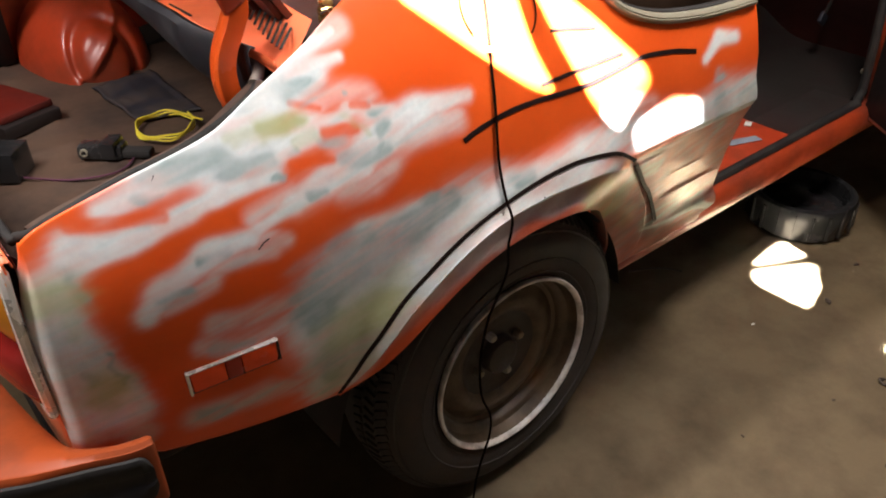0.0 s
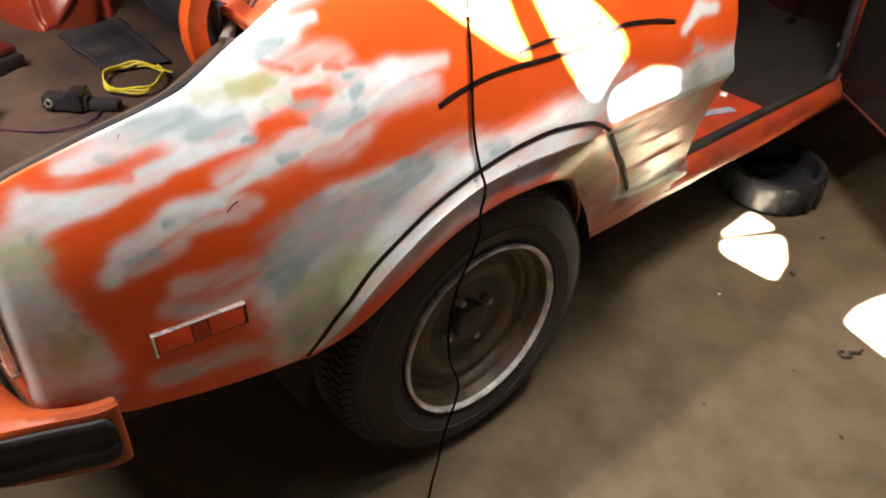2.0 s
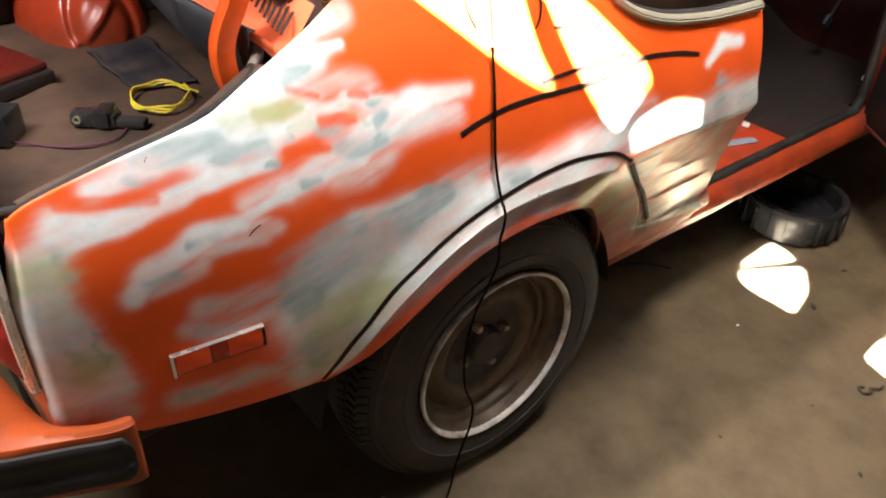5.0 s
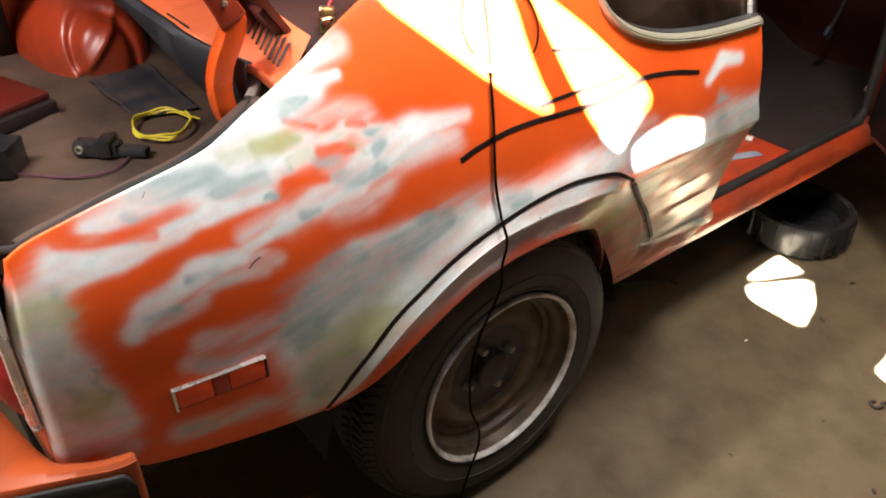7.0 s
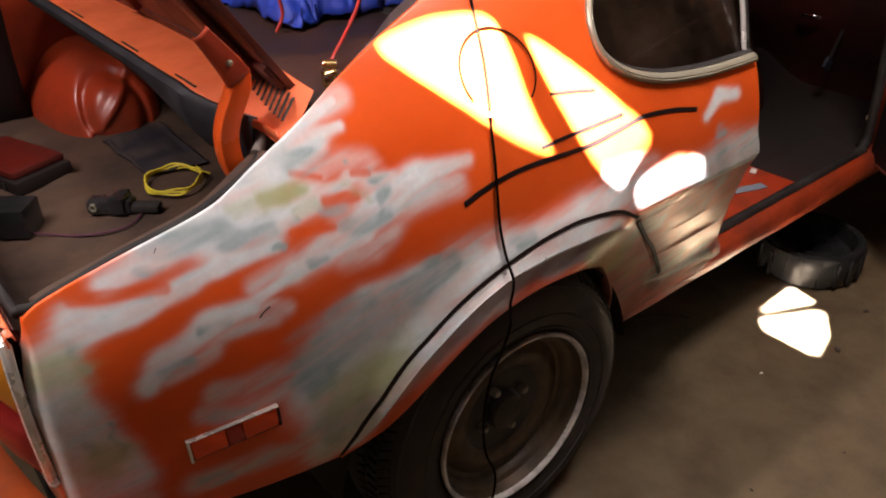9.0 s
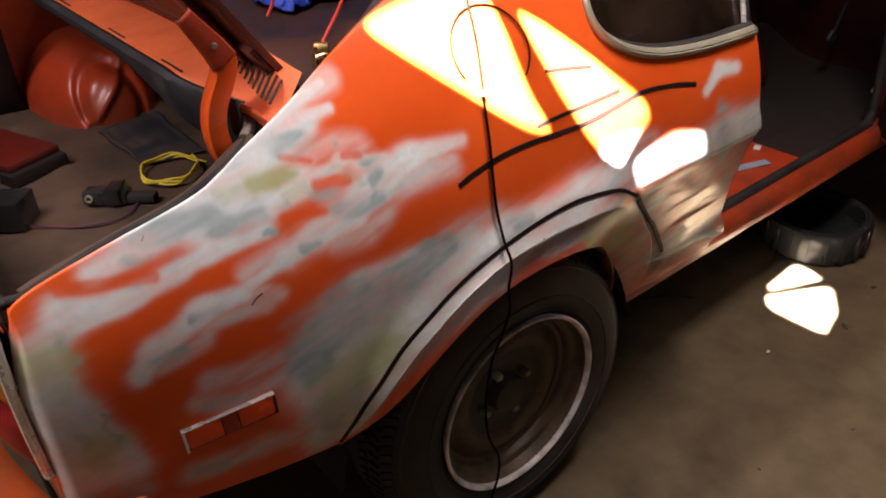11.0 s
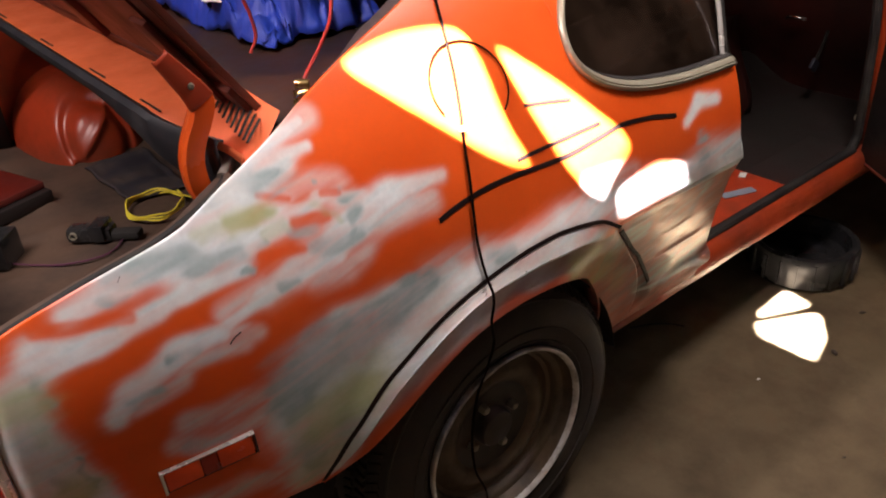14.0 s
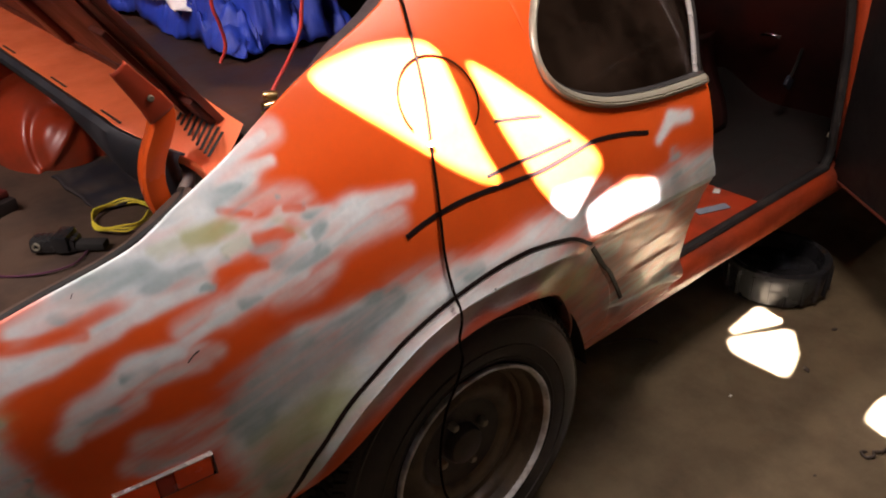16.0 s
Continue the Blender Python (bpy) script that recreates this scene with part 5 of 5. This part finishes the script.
# blue cloth bundled in the cabin behind the rear window
def cloth(name, cx, cy, cz, rx, ry, rz, seed, material, label, cat):
    bm = bmesh.new()
    rows = []
    for u in np.linspace(-1, 1, 84):
        row = []
        for v in np.linspace(-1, 1, 110):
            p = Vector((u * 2.2 + seed, v * 2.2, seed * 0.7))
            fold = noise.noise(p) * 0.5 + 0.75 * abs(noise.noise(p * 2.1 + Vector((5, 1, 2)))) + 0.55 * abs(noise.noise(Vector((p.x * 3.2, p.y * 5.6, p.z)))) + 0.30 * abs(noise.noise(Vector((p.x * 5.0 + p.y * 3.0, p.y * 7.5, 4.0))))
            edge = max(0.0, 1 - (u * u) ** 2) * max(0.0, 1 - (v * v) ** 2)
            row.append((cx + rx * u + 0.03 * noise.noise(p * 1.4), cy + ry * v + 0.03 * noise.noise(p * 1.7), cz + rz * (edge * 0.7 + (fold - 0.3) * 0.7 * min(1.0, 0.15 + 1.5 * edge))))
        rows.append(row)
    sheet(bm, rows)
    return thicken(solo(name, bm, material, label, cat, smooth=70), 0.003)


bm = bmesh.new()
sheet(bm, [[(x, y, 0.925 - 0.010 * ss(-0.05, -0.25, x)) for y in np.linspace(0.14, 1.5, 30)] for x in np.linspace(-0.24, 0.16, 12)])
thicken(part("parcel_shelf", bm, shelf_brown, car, "bare dark brown parcel shelf"), 0.004)
cloth("cloth", 0.05, 0.95, 0.935, 0.14, 0.36, 0.21, 3.1, blue_cloth, "crumpled bright blue cloth heaped on the parcel shelf", "cloth")
cloth("rag", -0.04, 0.93, 0.99, 0.055, 0.15, 0.075, 8.4, white_cloth, "white rag on top of the blue cloth", "rag")
for pts in ([(-0.02, 0.44, 1.12), (-0.046, 0.42, 1.049), (-0.068, 0.40, 1.011), (-0.100, 0.39, 0.975), (-0.130, 0.38, 0.950), (-0.148, 0.372, 0.935)], [(-0.10, 0.60, 1.12), (-0.116, 0.60, 1.037), (-0.108, 0.60, 0.997), (-0.104, 0.60, 0.958), (-0.12, 0.60, 0.93)], [(-0.05, 0.70, 1.14), (-0.02, 0.66, 1.10), (0.0, 0.60, 1.08), (0.0, 0.53, 1.12)]):
    bm = bmesh.new()
    tube_mesh(bm, smooth_path(pts, 8), 0.0033, 8)
    solo("jumper_lead", bm, red_wire, "red lead running over the parcel shelf", "cable", "red leads")
for k, (x, y) in enumerate(((-0.150, 0.372), (-0.172, 0.338), (-0.185, 0.318))):
    bm = bmesh.new()
    lathe(bm, [(0.0001, -0.012), (0.007, -0.012), (0.009, -0.004), (0.008, 0.010), (0.0001, 0.012)], 12, Matrix.Translation((x, y, 0.932 - 0.002 * k)) @ Matrix.Rotation(radians(50 + 40 * k), 4, "Z"))
    solo("terminal", bm, brass, "small brass lead terminal", "terminal", "brass terminals")

# on the sill
bm = bmesh.new()
box(bm, (-0.014, -0.009, 0), (0.014, 0.009, 0.004), 0.001, Matrix.Translation((1.13, 0.325, 0.347)) @ Matrix.Rotation(0.4, 4, "Z"))
solo("paper_scrap", bm, paper, "white scrap of paper lying on the door sill", "scrap")
bm = bmesh.new()
box(bm, (-0.05, -0.014, 0), (0.05, 0.014, 0.002), 0.0008, Matrix.Translation((1.03, 0.275, 0.3475)) @ Matrix.Rotation(-0.35, 4, "Z"))
solo("tape_piece", bm, grey_sticker, "grey-blue piece of tape on the red sill", "tape")

# ---- on the floor ----
tub = tagged(new("tub"), "low round black plastic tub on the concrete floor", "tub")
def ring_profile(bm, prof, seg, centre, wob=None):
    rows = []
    for k in range(seg + 1):
        a = 2 * math.pi * k / seg
        rows.append([(centre[0] + r * (wob(a, z) if wob else 1) * math.cos(a), centre[1] + r * (wob(a, z) if wob else 1) * math.sin(a), z) for r, z in prof])
    sheet(bm, rows)


TC = (1.352, 0.224)
bm = bmesh.new()
ring_profile(bm, [(0.0001, 0.02), (0.13, 0.02), (0.136, 0.002), (0.143, 0.004), (0.149, 0.015), (0.152, 0.095), (0.148, 0.104), (0.138, 0.108), (0.128, 0.104), (0.124, 0.085), (0.118, 0.060), (0.0001, 0.058)], 96, TC)
part("tub_body", bm, tub_plastic, tub)
for k in range(40):
    a = 2 * math.pi * (k // 2 + (0.36 if k % 2 else 0.24)) / 20
    bm = bmesh.new()
    box(bm, (-0.0026, -0.0045, 0.014), (0.0026, 0.003, 0.092), 0.0012, Matrix.Translation((TC[0] + 0.1515 * math.cos(a), TC[1] + 0.1515 * math.sin(a), 0)) @ Matrix.Rotation(a + math.pi / 2, 4, "Z"))
    part("rib", bm, tub_plastic, tub)
for x, y, s, sd in ((1.030, -0.054, 0.008, 1), (0.80, 0.02, 0.0035, 3), (0.60, -0.42, 0.0045, 4), (-0.09, -0.17, 0.009, 5), (0.70, -0.25, 0.003, 6), (0.88, -0.52, 0.0045, 7), (0.45, -0.18, 0.003, 8), (1.25, -0.02, 0.006, 9)):
    bm = bmesh.new()
    bmesh.ops.create_icosphere(bm, subdivisions=3, radius=s)
    for v in bm.verts:
        v.co *= 1 + 0.5 * noise.noise(v.co * (1.3 / s) + Vector((sd * 7, 0, 0)))
        v.co.z = v.co.z * 0.45
    lo = min(v.co.z for v in bm.verts)
    bmesh.ops.transform(bm, matrix=Matrix.Translation((x, y, -lo)) @ Matrix.Rotation(sd, 4, "Z") @ Matrix.Diagonal((1.5, 0.8, 1, 1)), verts=bm.verts)
    solo("crumb", bm, leaf_dry if sd != 3 else paper, "small dark crumb of dirt on the concrete" if sd != 3 else "small pale chip on the concrete", "debris", "floor debris")

bm = bmesh.new()
tube_mesh(bm, smooth_path([(0.890, -0.318, 0.004), (0.868, -0.318, 0.010), (0.858, -0.304, 0.006), (0.842, -0.312, 0.009), (0.830, -0.300, 0.005), (0.836, -0.286, 0.008), (0.850, -0.292, 0.004)], 5), 0.0030, 7)
solo("twig", bm, leaf_dry, "small dark broken twig on the concrete", "debris", "floor debris")

bm = bmesh.new()
tube_mesh(bm, smooth_path([(0.74, 0.371, 0.005), (0.797, 0.342, 0.005), (0.832, 0.309, 0.005), (0.851, 0.275, 0.005)], 5), 0.0032, 7)
solo("stick", bm, leaf_dry, "thin dark stick on the concrete beneath the sill", "debris", "floor debris")

# ---- garage ----
bm = bmesh.new()
N = 90
rows = []
for x in np.linspace(-4, 6, N):
    rows.append([(x, y, 0.0015 * noise.noise(Vector((x * 3, y * 3, 0)))) for y in np.linspace(-4, 6, N)])
sheet(bm, rows)
solo("floor", bm, concrete, "dusty brown-grey concrete garage floor", "floor", kind="structure")
# unseen walls, added to close the room and return fill light
for nm, lo, hi in (("wall_south", (-3.6, -3.32, 0), (5.12, -3.2, 2.75)), ("wall_north", (-3.6, 4.2, 0), (5.12, 4.32, 2.75)), ("wall_west", (-3.6, -3.2, 0), (-3.48, 4.2, 2.75)), ("wall_east", (5.0, -3.2, 0), (5.12, 4.2, 2.75))):
    bm = bmesh.new()
    box(bm, lo, hi)
    solo(nm, bm, wall_paint, "unseen plain wall, closes the room and bounces fill light", "wall", kind="structure", smooth=0)

CEIL = 2.62


def from_side(pts):
    """Where light that lands on the car's side at (x, z) comes through the ceiling."""
    out = []
    for x, z in pts:
        p = skin(x, z)
        k = (CEIL - p.z) / SUN_WAY.z
        out.append(p + SUN_WAY * k)
    return out


def from_floor(pts):
    return [Vector((x, y, 0)) + SUN_WAY * (CEIL / SUN_WAY.z) for x, y in pts]


# made-up holes in the unseen roof, traced back from the sun patches
SUN_HOLES = [from_side([(-0.217, 1.025), (-0.175, 1.035), (-0.116, 1.041), (-0.059, 1.038), (-0.024, 1.031), (-0.009, 1.020), (-0.005, 0.998), (-0.004, 0.963), (-0.004, 0.926), (0.003, 0.888), (0.016, 0.858), (0.021, 0.840), (-0.012, 0.852), (-0.059, 0.885), (-0.123, 0.940), (-0.173, 0.983)]),
             from_side([(0.035, 0.996), (0.056, 0.983), (0.098, 0.948), (0.139, 0.911), (0.183, 0.867), (0.224, 0.830), (0.239, 0.807), (0.215, 0.793), (0.182, 0.772), (0.159, 0.748), (0.124, 0.773), (0.090, 0.821), (0.062, 0.879), (0.048, 0.921), (0.037, 0.965)]),
             from_side([(0.195, 0.705), (0.302, 0.705), (0.413, 0.705), (0.406, 0.701), (0.360, 0.728), (0.305, 0.747), (0.253, 0.739), (0.209, 0.726)]),
             from_floor([(1.207, 0.184), (1.188, 0.094), (1.023, 0.171)]),
             from_floor([(1.007, 0.154), (1.170, 0.061), (1.070, -0.007), (0.965, -0.035), (0.965, 0.115)]),
             from_floor([(0.953, -0.245), (1.032, -0.236), (1.119, -0.252), (1.180, -0.290), (1.08, -0.37), (0.931, -0.402), (0.924, -0.351)])]


def rounded(loop, cut):
    for _ in range(2):
        loop = [q for a, b in zip(loop, loop[1:] + loop[:1]) for q in (a.lerp(b, cut), a.lerp(b, 1 - cut))]
    return loop


bm = bmesh.new()
loops = [[Vector((x, y, CEIL)) for x, y in ((-3.6, -3.32), (5.12, -3.32), (5.12, 4.32), (-3.6, 4.32))]] + [rounded(l, 0.22 if k < 2 else 0.10) for k, l in enumerate(SUN_HOLES)]
edges = []
for l in loops:
    vs = [bm.verts.new((p.x, p.y, CEIL)) for p in l]
    edges += [bm.edges.new((a, b)) for a, b in zip(vs, vs[1:] + vs[:1])]
bmesh.ops.triangle_fill(bm, edges=edges, use_beauty=True)
ceil = solo("ceiling", bm, wall_paint, "unseen roof added to shape the sun, holes cut to its patches", "ceiling", kind="structure", smooth=0)
thicken(ceil, 0.006)
# unseen housing, added to go with the rear fill light
fitting = tagged(new("rear_fill_fitting"), "unseen white housing added above the rear fill light", "lamp")
bm = bmesh.new()
box(bm, (-2.13, 0.35, 2.545), (-0.67, 0.49, 2.612), 0.01)
part("housing", bm, white_cloth, fitting)

# unseen cord and shade over the car, added for the front fill light
work = tagged(new("front_fill_fitting"), "unseen cord and shade added above the front fill light", "lamp")
bm = bmesh.new()
tube_mesh(bm, [Vector((0.58, -0.16, z)) for z in np.linspace(2.31, 2.61, 5)], 0.004, 6)
part("cord", bm, cable_mat, work)
bm = bmesh.new()
ring_profile(bm, [(0.02, 2.34), (0.06, 2.32), (0.16, 2.27), (0.25, 2.215)], 32, (0.58, -0.16))
thicken(part("shade", bm, white_cloth, work), 0.002)
